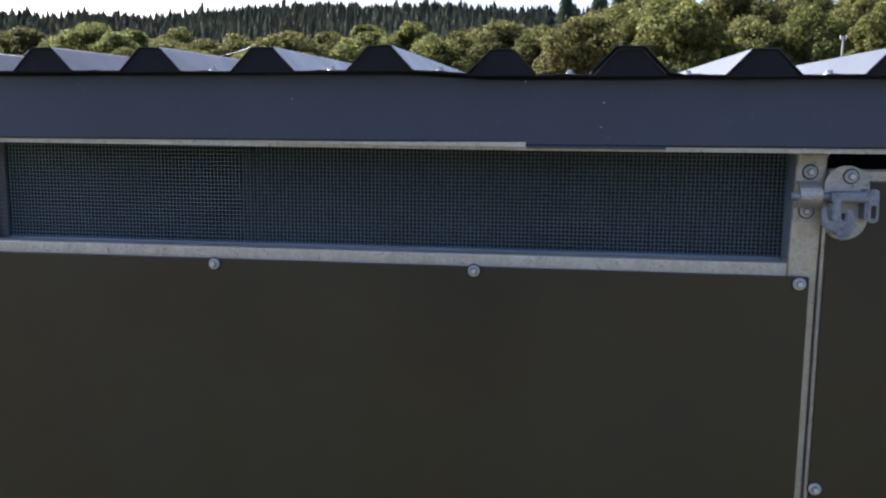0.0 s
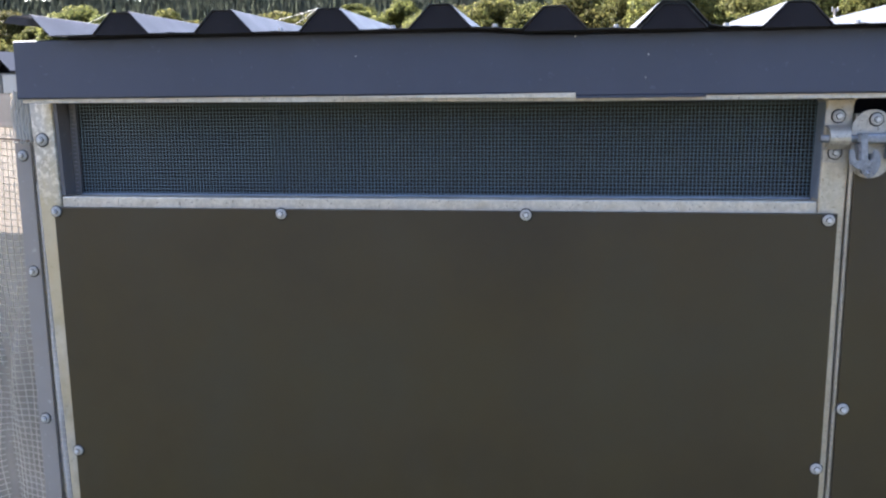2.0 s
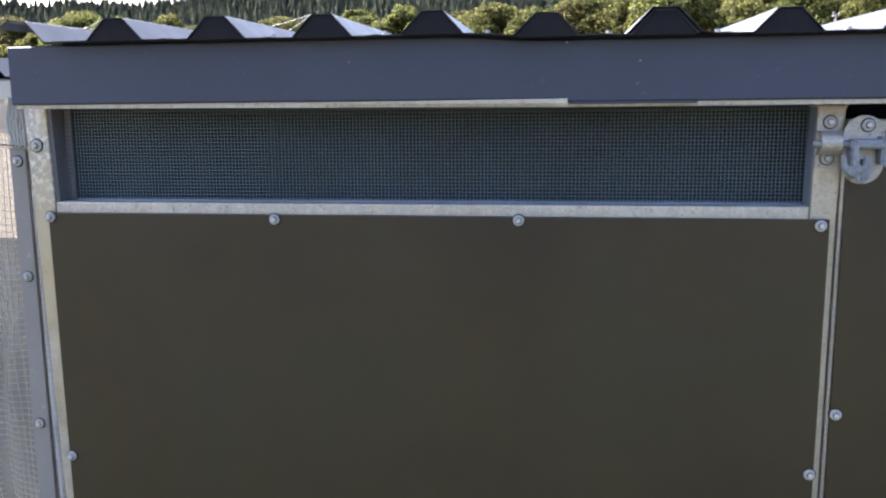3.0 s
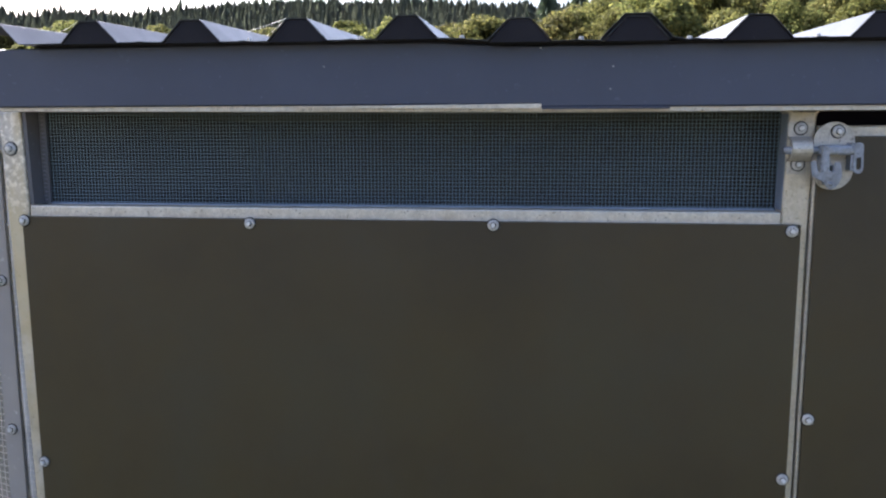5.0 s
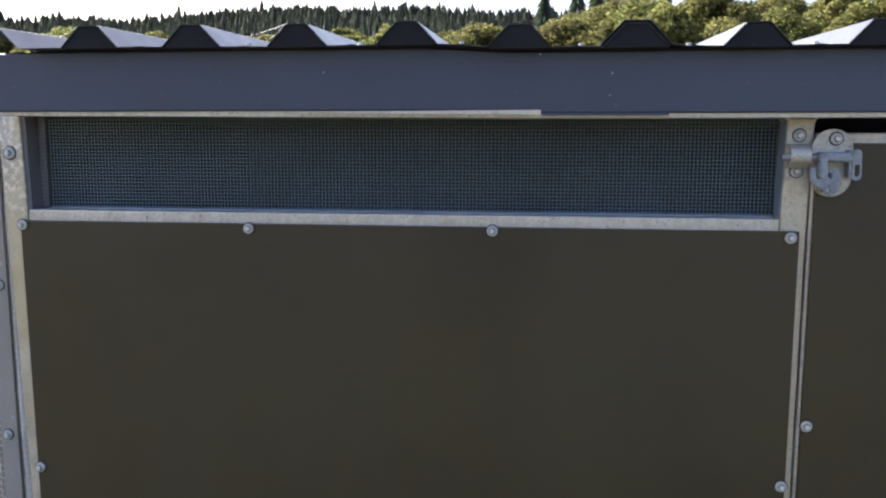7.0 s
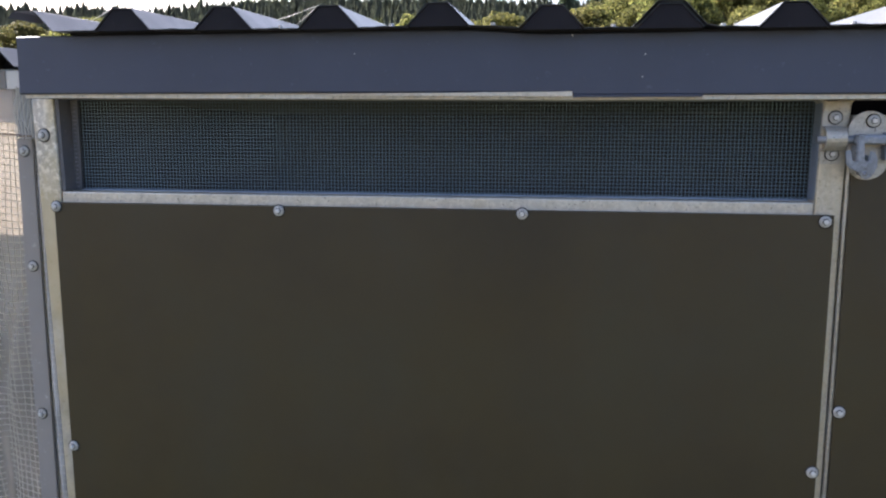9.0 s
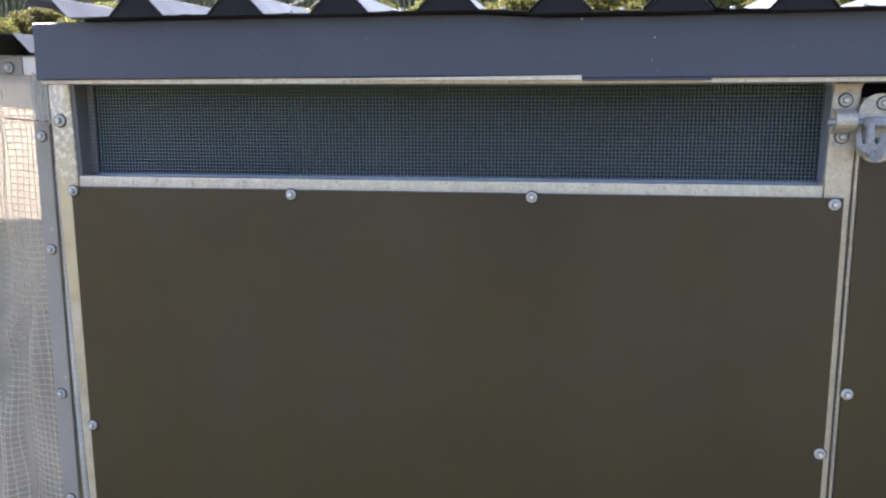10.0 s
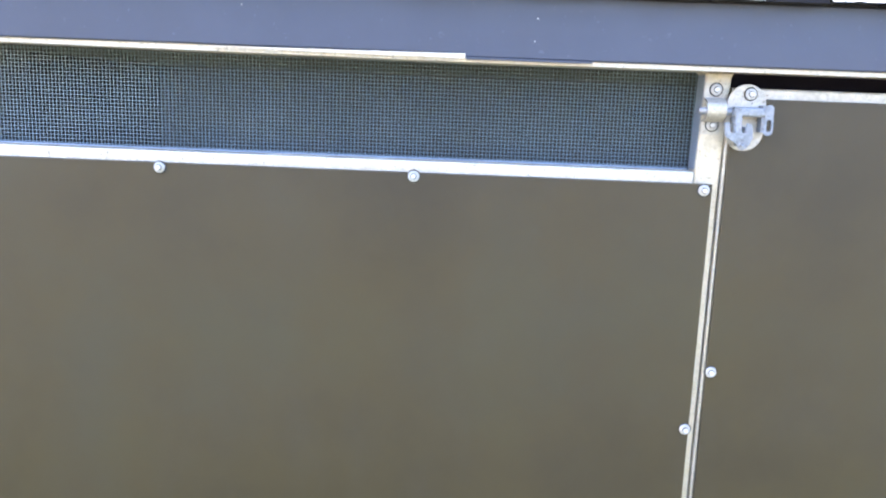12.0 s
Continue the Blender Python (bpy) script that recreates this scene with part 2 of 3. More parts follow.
def part(name, bm, mat, parent, label="", smooth=False):
    ob = link(name, bm, mat, parent, smooth)
    return tagged(ob, label) if label else ob


def thing(name, label, category, at=(0, 0, 0), group="", kind=""):
    ob = new(name)
    ob.location = at
    ob.empty_display_size = 0.1
    return tagged(ob, label, category, group, kind)


def box(x0, x1, y0, y1, z0, z1, bevel=0.0, seg=2, bm=None):
    """A box, its edges rounded by bevel."""
    bm = bm or bmesh.new()
    r = bmesh.ops.create_cube(bm, size=1.0, matrix=Matrix.Translation(((x0 + x1) / 2, (y0 + y1) / 2, (z0 + z1) / 2)) @ Matrix.Diagonal((x1 - x0, y1 - y0, z1 - z0, 1)))
    if bevel:
        es = {e for v in r["verts"] for e in v.link_edges}
        bmesh.ops.bevel(bm, geom=list(es), offset=bevel, segments=seg, affect="EDGES", profile=0.5)
    return bm


def rod(a, b, r0, r1=None, n=12, bm=None):
    """A round bar from a to b."""
    bm = bm or bmesh.new()
    a, b = Vector(a), Vector(b)
    m = Matrix.Translation((a + b) / 2) @ (b - a).to_track_quat("Z", "Y").to_matrix().to_4x4()
    bmesh.ops.create_cone(bm, cap_ends=True, segments=n, radius1=r0, radius2=r0 if r1 is None else r1, depth=(b - a).length, matrix=m)
    return bm


def plate(outline, y0, y1, bevel=0.0, bm=None):
    """A plate cut to an outline of (x, z), between the depths y0 and y1."""
    bm = bm or bmesh.new()
    f = bm.faces.new([bm.verts.new((x, y0, z)) for x, z in outline])
    r = bmesh.ops.extrude_face_region(bm, geom=[f])
    vs = [v for v in r["geom"] if isinstance(v, bmesh.types.BMVert)]
    bmesh.ops.translate(bm, vec=(0, y1 - y0, 0), verts=vs)
    bmesh.ops.recalc_face_normals(bm, faces=bm.faces)
    if bevel:
        bmesh.ops.bevel(bm, geom=[e for e in bm.edges if abs(e.verts[0].co.y - e.verts[1].co.y) < 1e-6], offset=bevel, segments=2, affect="EDGES")
    return bm


def swept(profile, ys, shift, thick):
    """A folded sheet: profile of (x, z) swept along y; shift(x, y) lifts it."""
    bm = bmesh.new()
    rows = []
    for y in ys:
        rows.append([bm.verts.new((x, y, z + shift(x, y))) for x, z in profile])
    for r0, r1 in zip(rows, rows[1:]):
        for i in range(len(profile) - 1):
            bm.faces.new((r0[i], r0[i + 1], r1[i + 1], r1[i]))
    bmesh.ops.recalc_face_normals(bm, faces=bm.faces)
    bmesh.ops.solidify(bm, geom=list(bm.faces), thickness=thick)
    return bm


def lathe(points, n=20, bm=None):
    """Turned about -y: points of (radius, height towards -y)."""
    bm = bm or bmesh.new()
    rings = [[bm.verts.new((r * math.cos(2 * math.pi * i / n), -h, r * math.sin(2 * math.pi * i / n))) for i in range(n)] for r, h in points]
    for a, b in zip(rings, rings[1:]):
        for i in range(n):
            bm.faces.new((a[i], a[(i + 1) % n], b[(i + 1) % n], b[i]))
    bm.faces.new(rings[-1])
    bmesh.ops.recalc_face_normals(bm, faces=bm.faces)
    return bm


# ---- ground and hills ----
def smooth01(a, b, v):
    t = min(1.0, max(0.0, (v - a) / (b - a)))
    return t * t * (3 - 2 * t)


def height(x, y):
    """The lie of the land: a level yard, then a wooded hillside ahead."""
    r, az = math.hypot(x, y), math.degrees(math.atan2(x, y))
    w = smooth01(-2, 6, az)
    crest = float(np.interp(az, [-60, -34, -28, -21, -9, -3, 3], [41, 41, 43, 51, 54, 51, 50]))
    left = np.interp(r, [0, 60, 150, 230, 300, 400, 450, 700, 4000], [0, 0, 8.5, 14, crest * 0.56, crest, crest + 1, 40, 20])
    right = np.interp(r, [0, 40, 90, 180, 260, 400, 700, 4000], [0, 0, 4, 17.5, 29, 50, 44, 20])
    return float((left * (1 - w) + right * w) * (1 - smooth01(55, 95, abs(az))))


def make_ground():
    bm = bmesh.new()
    radii = [0, 2, 5, 10, 20, 35, 50, 70, 90, 115, 140, 165, 190, 220, 250, 280, 310, 340, 370, 400, 430, 470, 550, 700, 1000, 2000, 4000]
    rings = []
    for r in radii[1:]:
        ring = []
        for k in range(120):
            a = 2 * math.pi * k / 120
            x, y = r * math.sin(a), r * math.cos(a)
            z = height(x, y) + (noise.noise((x * 0.02, y * 0.02, 0)) * min(2.0, r * 0.008) if r > 20 else 0)
            ring.append(bm.verts.new((x, y, z)))
        rings.append(ring)
    c = bm.verts.new((0, 0, 0))
    for k in range(120):
        bm.faces.new((c, rings[0][(k + 1) % 120], rings[0][k]))
    for a, b in zip(rings, rings[1:]):
        for k in range(120):
            bm.faces.new((a[k], a[(k + 1) % 120], b[(k + 1) % 120], b[k]))
    bmesh.ops.recalc_face_normals(bm, faces=bm.faces)
    ob = link("ground", bm, GROUND, smooth=True)
    tagged(ob, "trodden turf and dry straw-coloured field below a hill", "ground", kind="structure")


make_ground()

# ---- trees ----
rng = np.random.default_rng(7)


def clump_mesh(name, centres, normals, sizes, mat):
    """Many small bent leaf clumps as one mesh, each an island of its own."""
    n = len(centres)
    rnd = rng.normal(size=(n, 3))
    nm = normals + 0.75 * rng.normal(size=(n, 3))
    nm /= np.linalg.norm(nm, axis=1)[:, None]
    u = np.cross(nm, rnd)
    u /= np.linalg.norm(u, axis=1)[:, None]
    v = np.cross(nm, u)
    s = sizes[:, None]
    jit = lambda: rng.uniform(0.65, 1.25, (n, 1))
    ring = [centres + s * (u * jit()), centres + s * (v * jit() + 0.2 * u), centres - s * (u * jit()), centres - s * (v * jit() - 0.2 * u)]
    ring = [p + s * nm * rng.uniform(-0.3, 0.15, (n, 1)) for p in ring]
    pts = np.stack(ring, axis=1).reshape(-1, 3)
    faces = [(4 * i, 4 * i + 1, 4 * i + 2, 4 * i + 3) for i in range(n)]
    me = bpy.data.meshes.new(name)
    me.from_pydata(pts.tolist(), [], faces)
    me.materials.append(mat)
    return me


def broadleaf(tall, wide, lobes, per, leaf, label):
    """A broad-leaved tree: trunk, limbs and a crown of lobes of clumps."""
    t = thing("tree", label, "tree", group="trees on the hillside")
    bm = rod((0, 0, -0.6), (0, 0, tall * 0.42), 0.36, 0.22, 9)
    cs, rs = [], []
    for i in range(lobes):
        a = i * 2.4 + rng.uniform(-0.4, 0.4)
        q = (i + 0.5) / lobes
        zc = tall * (0.22 + 0.62 * q + rng.uniform(-0.07, 0.07))
        spread = wide * 0.5 * (math.sin(math.pi * min(1.0, 0.22 + 0.74 * q))) * rng.uniform(0.5, 1.05)
        cs.append((spread * math.cos(a), spread * math.sin(a), zc))
        rs.append(wide * rng.uniform(0.085, 0.20))
        if i % 2 == 0:
            rod((0, 0, tall * rng.uniform(0.2, 0.4)), cs[-1], 0.14, 0.04, 6, bm)
    cs.append((0, 0, tall * 0.86))
    rs.append(wide * 0.17)
    part("trunk", bm, BARK, t)
    C, N, S = [], [], []
    for c, r in zip(cs, rs):
        d = rng.normal(size=(per, 3))
        d /= np.linalg.norm(d, axis=1)[:, None]
        lump = 1 + 0.18 * np.sin(5 * d[:, :1] + 3 * c[0]) * np.cos(4 * d[:, 1:2] + c[2])
        rad = r * (1 - 0.35 * rng.random((per, 1)) ** 2.2) * lump
        C.append(np.array(c) + d * rad * np.array([1, 1, 0.82]))
        N.append(d + np.array([0, 0, 0.35]))
        S.append(leaf * rng.uniform(0.5, 1.2, per))
    me = clump_mesh("crown", np.concatenate(C), np.concatenate(N), np.concatenate(S), LEAF)
    crown = new("crown", me)
    crown.parent = t
    return t


def spruce(tall, wide, tiers, points):
    """Verts and faces of a conifer: jagged drooping skirts one above another, and a thin leader."""
    V, F = [], []
    for i in range(tiers):
        q = i / tiers
        zt = tall * (0.12 + 0.88 * min(1.0, q + 1.9 / tiers))
        zb = tall * (0.06 + 0.86 * q)
        reach = wide * 0.5 * (1 - q) ** 0.78 * rng.uniform(0.8, 1.15)
        k0 = len(V)
        V.append((rng.normal(0, 0.02) * wide, rng.normal(0, 0.02) * wide, zt))
        a0 = rng.uniform(0, 6.28)
        for p in range(2 * points):
            a = a0 + math.pi * p / points
            r = reach * (rng.uniform(0.6, 1.25) if p % 2 == 0 else rng.uniform(0.22, 0.5))
            V.append((r * math.cos(a), r * math.sin(a), zb + (rng.uniform(-0.012, 0.02) if p % 2 == 0 else 0.03) * tall))
        for p in range(2 * points):
            F.append((k0, k0 + 1 + p, k0 + 1 + (p + 1) % (2 * points)))
    k0 = len(V)
    w = 0.012 * wide
    V += [(w, 0, tall * 0.93), (-w, w, tall * 0.93), (-w, -w, tall * 0.93), (0, 0, tall * 1.02)]
    F += [(k0, k0 + 1, k0 + 3), (k0 + 1, k0 + 2, k0 + 3), (k0 + 2, k0, k0 + 3)]
    return np.array(V), F


def conifer(tall, wide, label):
    t = thing("conifer", label, "tree", group="tall conifers")
    part("trunk", rod((0, 0, -0.6), (0, 0, tall * 0.9), 0.3, 0.03, 8), BARK, t)
    V, F = spruce(tall, wide, 30, 11)
    me = bpy.data.meshes.new("crown")
    me.from_pydata(V.tolist(), [], F)
    me.materials.append(NEEDLE)
    crown = new("crown", me)
    crown.parent = t
    return t


KINDS = [
    broadleaf(14, 12, 30, 760, 0.185, "broad green oak tree on the hillside"),
    broadleaf(12, 11, 27, 780, 0.185, "rounded yellow-green ash tree on the hillside"),
    broadleaf(15, 10, 29, 760, 0.185, "tall olive-green tree with an uneven crown"),
    broadleaf(10, 10, 25, 760, 0.175, "low bushy green tree at the wood's edge"),
    broadleaf(13, 13, 33, 720, 0.19, "wide-spreading green tree turning yellow"),
]
HEIGHTS = [14, 12, 15, 10, 13]
used = [False] * 5


def plant(kind, az, r, tall):
    """Set a tree by its bearing in degrees, its distance and its height."""
    x, y = r * math.sin(radians(az)), r * math.cos(radians(az))
    s = tall / HEIGHTS[kind]
    m = pose(x, y, height(x, y) - 0.3, 0, 0, rng.uniform(0, 360))
    if not used[kind]:
        used[kind] = True
        ob = KINDS[kind]
        ob.matrix_basis = m
    else:
        ob = copy_thing(KINDS[kind], m)
    broad = 1.0 if az > 1 else 1.3
    ob.scale = (s * broad * rng.uniform(0.9, 1.15), s * broad * rng.uniform(0.9, 1.15), s)


def plant_woods():
    # the row of trees along the foot of the hill: bearing and slope of sight to the top
    k = 0
    row = [(-39.3, 0.1154), (-35.6, 0.1208), (-31.6, 0.1325), (-29.2, 0.1256), (-26.3, 0.1345), (-22.6, 0.1247), (-19.3, 0.1304), (-16.4, 0.1343), (-13.6, 0.142), (-10.6, 0.1509), (-6.7, 0.1383), (-4.3, 0.1478), (-1.6, 0.1443)]
    row = [(-52.0, 0.135), (-48.0, 0.14), (-44.0, 0.13)] + row
    for az, rise in row:
        r = rng.uniform(138, 168)
        x, y = r * math.sin(radians(az)), r * math.cos(radians(az))
        plant(k % 5, az, r, rise * r + 2.0 - height(x, y))
        r2 = r + rng.uniform(-22, -6)
        a2 = az + rng.uniform(1.2, 2.0)
        plant((k + 3) % 5, a2, r2, rise * rng.uniform(0.84, 0.96) * r2 + 2.0 - height(r2 * math.sin(radians(a2)), r2 * math.cos(radians(a2))))
        if k % 2:
            plant((k + 2) % 5, az + rng.uniform(-2, 2), r - rng.uniform(14, 26), rng.uniform(8, 10.5))
        k += 1
    # the wooded slope that climbs on the other side
    for row, (r, step) in enumerate(((92, 4.2), (112, 3.8), (134, 3.4), (158, 3.2), (188, 2.8), (222, 2.4))):
        az = 1.5 + (row % 2) * 1.2 - row * 0.2
        while az < 36:
            plant(k % 5, az, r + rng.uniform(-8, 8), rng.uniform(11, 16) + (1.5 if row == 5 else 0.0))
            az += step * rng.uniform(0.75, 1.2)
            k += 2 if rng.random() < 0.3 else 1


plant_woods()

spire = conifer(22, 8.5, "tall dark spruce above the broad-leaved trees")
first = True
for az, r, tall in ((0.1, 178, 27), (2.3, 184, 26), (-1.3, 196, 20), (3.6, 205, 27), (4.5, 198, 24), (8.2, 232, 21), (6.4, 222, 22)):
    x, y = r * math.sin(radians(az)), r * math.cos(radians(az))
    m = pose(x, y, height(x, y) - 0.3, 0, 0, az * 77)
    ob = spire if first else copy_thing(spire, m)
    ob.matrix_basis = m
    ob.scale = (tall / 22, tall / 22, tall / 22)
    first = False


def conifer_wood():
    """The plantation on the far hill, one dense stand."""
    shapes = [spruce(1.0, rng.uniform(0.36, 0.50), 14, 9) for _ in range(9)]
    V, F, n = [], [], 0
    for r in (232, 248, 264, 282, 300, 318, 338, 358, 378, 394, 402, 409, 416, 423):
        az = -58.0
        while az < (3 if r < 330 else 16):
            rr, a = r + rng.uniform(-7, 7), az + rng.uniform(-0.3, 0.3)
            x, y = rr * math.sin(radians(a)), rr * math.cos(radians(a))
            stand = noise.noise((x * 0.022, y * 0.022, 5.0)) + 0.6 * noise.noise((x * 0.09, y * 0.09, 2.0))
            tall = ((15.6 if r < 390 else 17.0) + 1.8 * stand) * rng.uniform(0.88, 1.06)
            if rng.random() < 0.04:
                tall *= rng.uniform(1.08, 1.2)
            v, f = shapes[int(rng.integers(9))]
            th, fat = rng.uniform(0, 6.28), rng.uniform(0.75, 1.35)
            rot = np.array([[math.cos(th), -math.sin(th), 0], [math.sin(th), math.cos(th), 0], [0, 0, 1]])
            V.append((v @ rot.T) * (tall * np.array([fat, fat, 1.0])) + np.array([x, y, height(x, y) - 0.3]))
            F.extend([tuple(i + n for i in face) for face in f])
            n += len(v)
            az += math.degrees((1.8 if r < 390 else 1.25) / r) * rng.uniform(0.6, 1.5)
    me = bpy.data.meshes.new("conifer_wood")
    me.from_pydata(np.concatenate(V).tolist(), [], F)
    me.materials.append(HAZY_NEEDLE)
    tagged(new("conifer_wood", me), "dense conifer plantation on the far hill, paled with painted haze", "wood", kind="stuff")


conifer_wood()


def utility_pole(az, r, tall):
    x, y = r * math.sin(radians(az)), r * math.cos(radians(az))
    t = thing("utility_pole", "weathered wooden utility pole with a short crossarm", "pole", (x, y, height(x, y)), "utility poles")
    part("pole", rod((0, 0, -0.5), (0, 0, tall - 0.2), 0.12, 0.09, 10), POLE, t)
    part("crossarm", box(-0.26, 0.26, -0.04, 0.04, tall - 0.46, tall - 0.38, 0.01), POLE, t)
    for dx in (-0.21, 0.21):
        part("insulator", rod((dx, 0, tall - 0.38), (dx, 0, tall - 0.08), 0.045, 0.035, 8), WASHER, t)


utility_pole(18.15, 74, 8.0)
utility_pole(-41.5, 95, 10.0)

# ---- fixings ----
HEX = [(4.6 * math.cos(math.pi * i / 3), 4.6 * math.sin(math.pi * i / 3)) for i in range(6)]


def screw_parts(host, x, y, z, spin=0.0, big=1.0):
    """A self-drilling screw: rubber ring, domed washer and hexagon head in one mesh each; the screw is part of its host."""
    bm = lathe([(0.0106 * big, -0.0005), (0.0108 * big, 0.0012), (0.0091 * big, 0.0022)], 22)
    lathe([(0.0089 * big, 0.001), (0.0087 * big, 0.0030), (0.0078 * big, 0.0042), (0.0055 * big, 0.0047)], 22, bm)
    ca, sa = math.cos(spin), math.sin(spin)
    hexa = [((hx * ca - hz * sa) * 0.00086 * big, (hx * sa + hz * ca) * 0.00086 * big) for hx, hz in HEX]
    plate(hexa, -0.0049, -0.0085 * big, 0.0007, bm)
    lathe([(0.0034 * big, 0.0083 * big), (0.0031 * big, 0.0093 * big), (0.0022 * big, 0.0095 * big), (0.0017 * big, 0.0080 * big)], 16, bm)
    me = bpy.data.meshes.new("screw")
    bm.to_mesh(me)
    bm.free()
    me.materials.append(DULL)
    me.materials.append(RUBBER_AND_SHADE)
    me.materials.append(WASHER)
    for p in me.polygons:
        c = p.center
        r = math.hypot(c.x, c.z)
        if r > 0.0090 * big or (r < 1e-4 and c.y > -0.0060):
            p.material_index = 1
        elif r < 0.0050 * big:
            p.material_index = 2
    ob = new("screw", me)
    ob.parent = host
    ob.location = (x, y, z)
    return ob


# ---- the shed ----
shed = thing("shed", "dark film-faced plywood shed in a galvanised box-section frame", "shed", (0, 0, 0))


def tube(name, x0, x1, y0, y1, z0, z1, mat, label=""):
    return part(name, box(x0, x1, y0, y1, z0, z1, 0.003, 2), mat, shed, label)


FR, BK = 0.010, 0.050
TOP = 1.668
bm = box(-0.040, 0.0005, FR, BK, 0.0, 1.636, 0.003, 2)
for v in bm.verts:
    v.co.x -= 0.028 * (v.co.z - 1.55)
part("post", bm, ZINC_MOTTLED, shed, "mottled galvanised steel post, a little out of true")


def lean(bm):
    """The door post runs a little out of true above the middle rail."""
    bmesh.ops.bisect_plane(bm, geom=bm.verts[:] + bm.edges[:] + bm.faces[:], plane_co=(0, 0, 1.45), plane_no=(0, 0, 1))
    for v in bm.verts:
        v.co.x += 0.0225 * max(0.0, v.co.z - 1.45)
    return bm


part("post", lean(box(1.2555, 1.2950, FR, BK, 0.0, 1.630, 0.003, 2)), ZINC_STAINED, shed, "galvanised steel door post with ochre stains")
tube("post", 1.962, 2.002, FR, BK, 0.0, 1.630, ZINC)
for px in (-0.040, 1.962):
    tube("post", px, px + 0.040, 1.16, 1.20, 0.0, 1.66, INNER_SHADE)
bm = box(-0.040, 2.002, FR, BK, 1.6302, TOP, 0.002, 2)
bmesh.ops.bisect_plane(bm, geom=bm.verts[:] + bm.edges[:] + bm.faces[:], plane_co=(0.9, 0, 0), plane_no=(1, 0, 0))
for v in bm.verts:
    if v.co.z < 1.64 and v.co.x < 0.5:
        v.co.z += 0.0062
part("rail", bm, ZINC, shed, "galvanised steel top rail")
tube("rail", 0.0054, 1.2551, FR - 0.0005, BK - 0.0005, 1.436, 1.4755, ZINC, "galvanised steel middle rail")
tube("rail", 0.0054, 1.2551, FR, BK, 0.04, 0.08, ZINC)
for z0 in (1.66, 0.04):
    tube("rail", 0.0004, 1.9616, 1.16, 1.20, z0, z0 + 0.04, INNER_SHADE)
part("weld", rod((0.1100, FR - 0.0003, 1.4745), (0.1104, FR - 0.0003, 1.4385), 0.0013, 0.0010, n=8), ZINC, shed)
# weld fillets where the top rail meets the door post
for wx, side in ((1.2595, -1), (1.2992, 1)):
    out = [(wx - side * 0.002, 1.6305)] + [(wx + side * (0.0085 - 0.0085 * math.cos(radians(a))), 1.6302 - 0.0085 + 0.0085 * math.sin(radians(a))) for a in range(0, 91, 15)]
    part("weld", plate(out, FR + 0.0012, BK - 0.002, 0.0006), ZINC, shed)

bm = box(-0.0050, 1.2825, 0.0, 0.0095, 0.06, 1.4570, 0.0008, 1)
for v in bm.verts:
    if v.co.x < 0.5 and v.co.z < 0.5:
        v.co.x += 0.013
panel = part("wall_panel", bm, PLY, shed, "dark brown film-faced plywood sheet")
for i, (sx, sz) in enumerate(((0.0, 1.450), (0.406, 1.4495), (0.812, 1.4515), (1.2695, 1.4475), (0.005, 1.013), (1.276, 1.049))):
    screw_parts(panel, sx, 0.0, sz, i * 0.7)
big = screw_parts(shed, -0.0225, FR, 1.573, 0.3, 1.15)
big.name = "bolt"

# side, back, ceiling and floor boards, added to shut light out of the shed
part("side_board", box(-0.036, -0.024, BK + 0.002, 1.158, 0.02, 1.655), INNER_SHADE, shed)
part("side_board", box(1.986, 1.998, BK + 0.002, 1.158, 0.02, 1.655), INNER_SHADE, shed)
part("back_board", box(-0.036, 1.998, 1.202, 1.214, 0.02, 1.74), INNER_SHADE, shed)
part("ceiling_light_stop", box(-0.023, 1.985, BK + 0.0045, 1.158, 1.640, 1.652), INNER_SHADE, shed)
part("floor_board", box(-0.020, 1.98, 0.056, 1.156, 0.012, 0.030), INNER_SHADE, shed)


def vent_screen():
    """Fine square wire mesh at the back of the frame, with a batten down one side."""
    verts, faces = [], []

    def wire(x0, x1, y0, y1, z0, z1):
        k = len(verts)
        verts.extend([(x, y, z) for x in (x0, x1) for y in (y0, y1) for z in (z0, z1)])
        faces.extend([(k, k + 1, k + 3, k + 2), (k + 4, k + 6, k + 7, k + 5), (k, k + 4, k + 5, k + 1), (k + 2, k + 3, k + 7, k + 6), (k, k + 2, k + 6, k + 4), (k + 1, k + 5, k + 7, k + 3)])

    h, x0, x1, z0, z1, step = 0.00047, -0.004, 1.272, 1.462, 1.642, 0.0060
    n = int((x1 - x0) / step)
    for i in range(n + 1):
        x = x0 + i * step + 0.0002 * math.sin(i * 0.37)
        wire(x - h, x + h, BK + 0.001, BK + 0.0021, z0, z1)
    for j in range(int((z1 - z0) / step) + 1):
        z = z0 + j * step
        wire(x0, x1, BK + 0.0018, BK + 0.0029, z - h, z + h)
    me = bpy.data.meshes.new("vent_mesh")
    me.from_pydata(verts, [], faces)
    me.materials.append(SCREEN)
    ob = new("vent_mesh", me)
    ob.parent = shed
    tagged(ob, "fine square galvanised wire mesh in the vent")


vent_screen()
part("batten", box(0.0085, 0.022, BK - 0.006, BK + 0.0006, 1.4765, 1.6350, 0.001), DARK_LINING, shed, "dark batten beside the mesh")
part("vent_lip", box(0.0230, 1.2552, BK - 0.0060, BK + 0.0006, 1.4757, 1.4782, 0.0006), SKYLIT_ZINC, shed, "dull zinc lip under the mesh, blue skylight in its colour")
part("vent_lip", lean(box(1.2546, 1.2553, FR + 0.004, BK + 0.0006, 1.4785, 1.6298, 0.0002)), SKYLIT_ZINC, shed, "dull zinc lip beside the mesh, blue skylight in its colour")
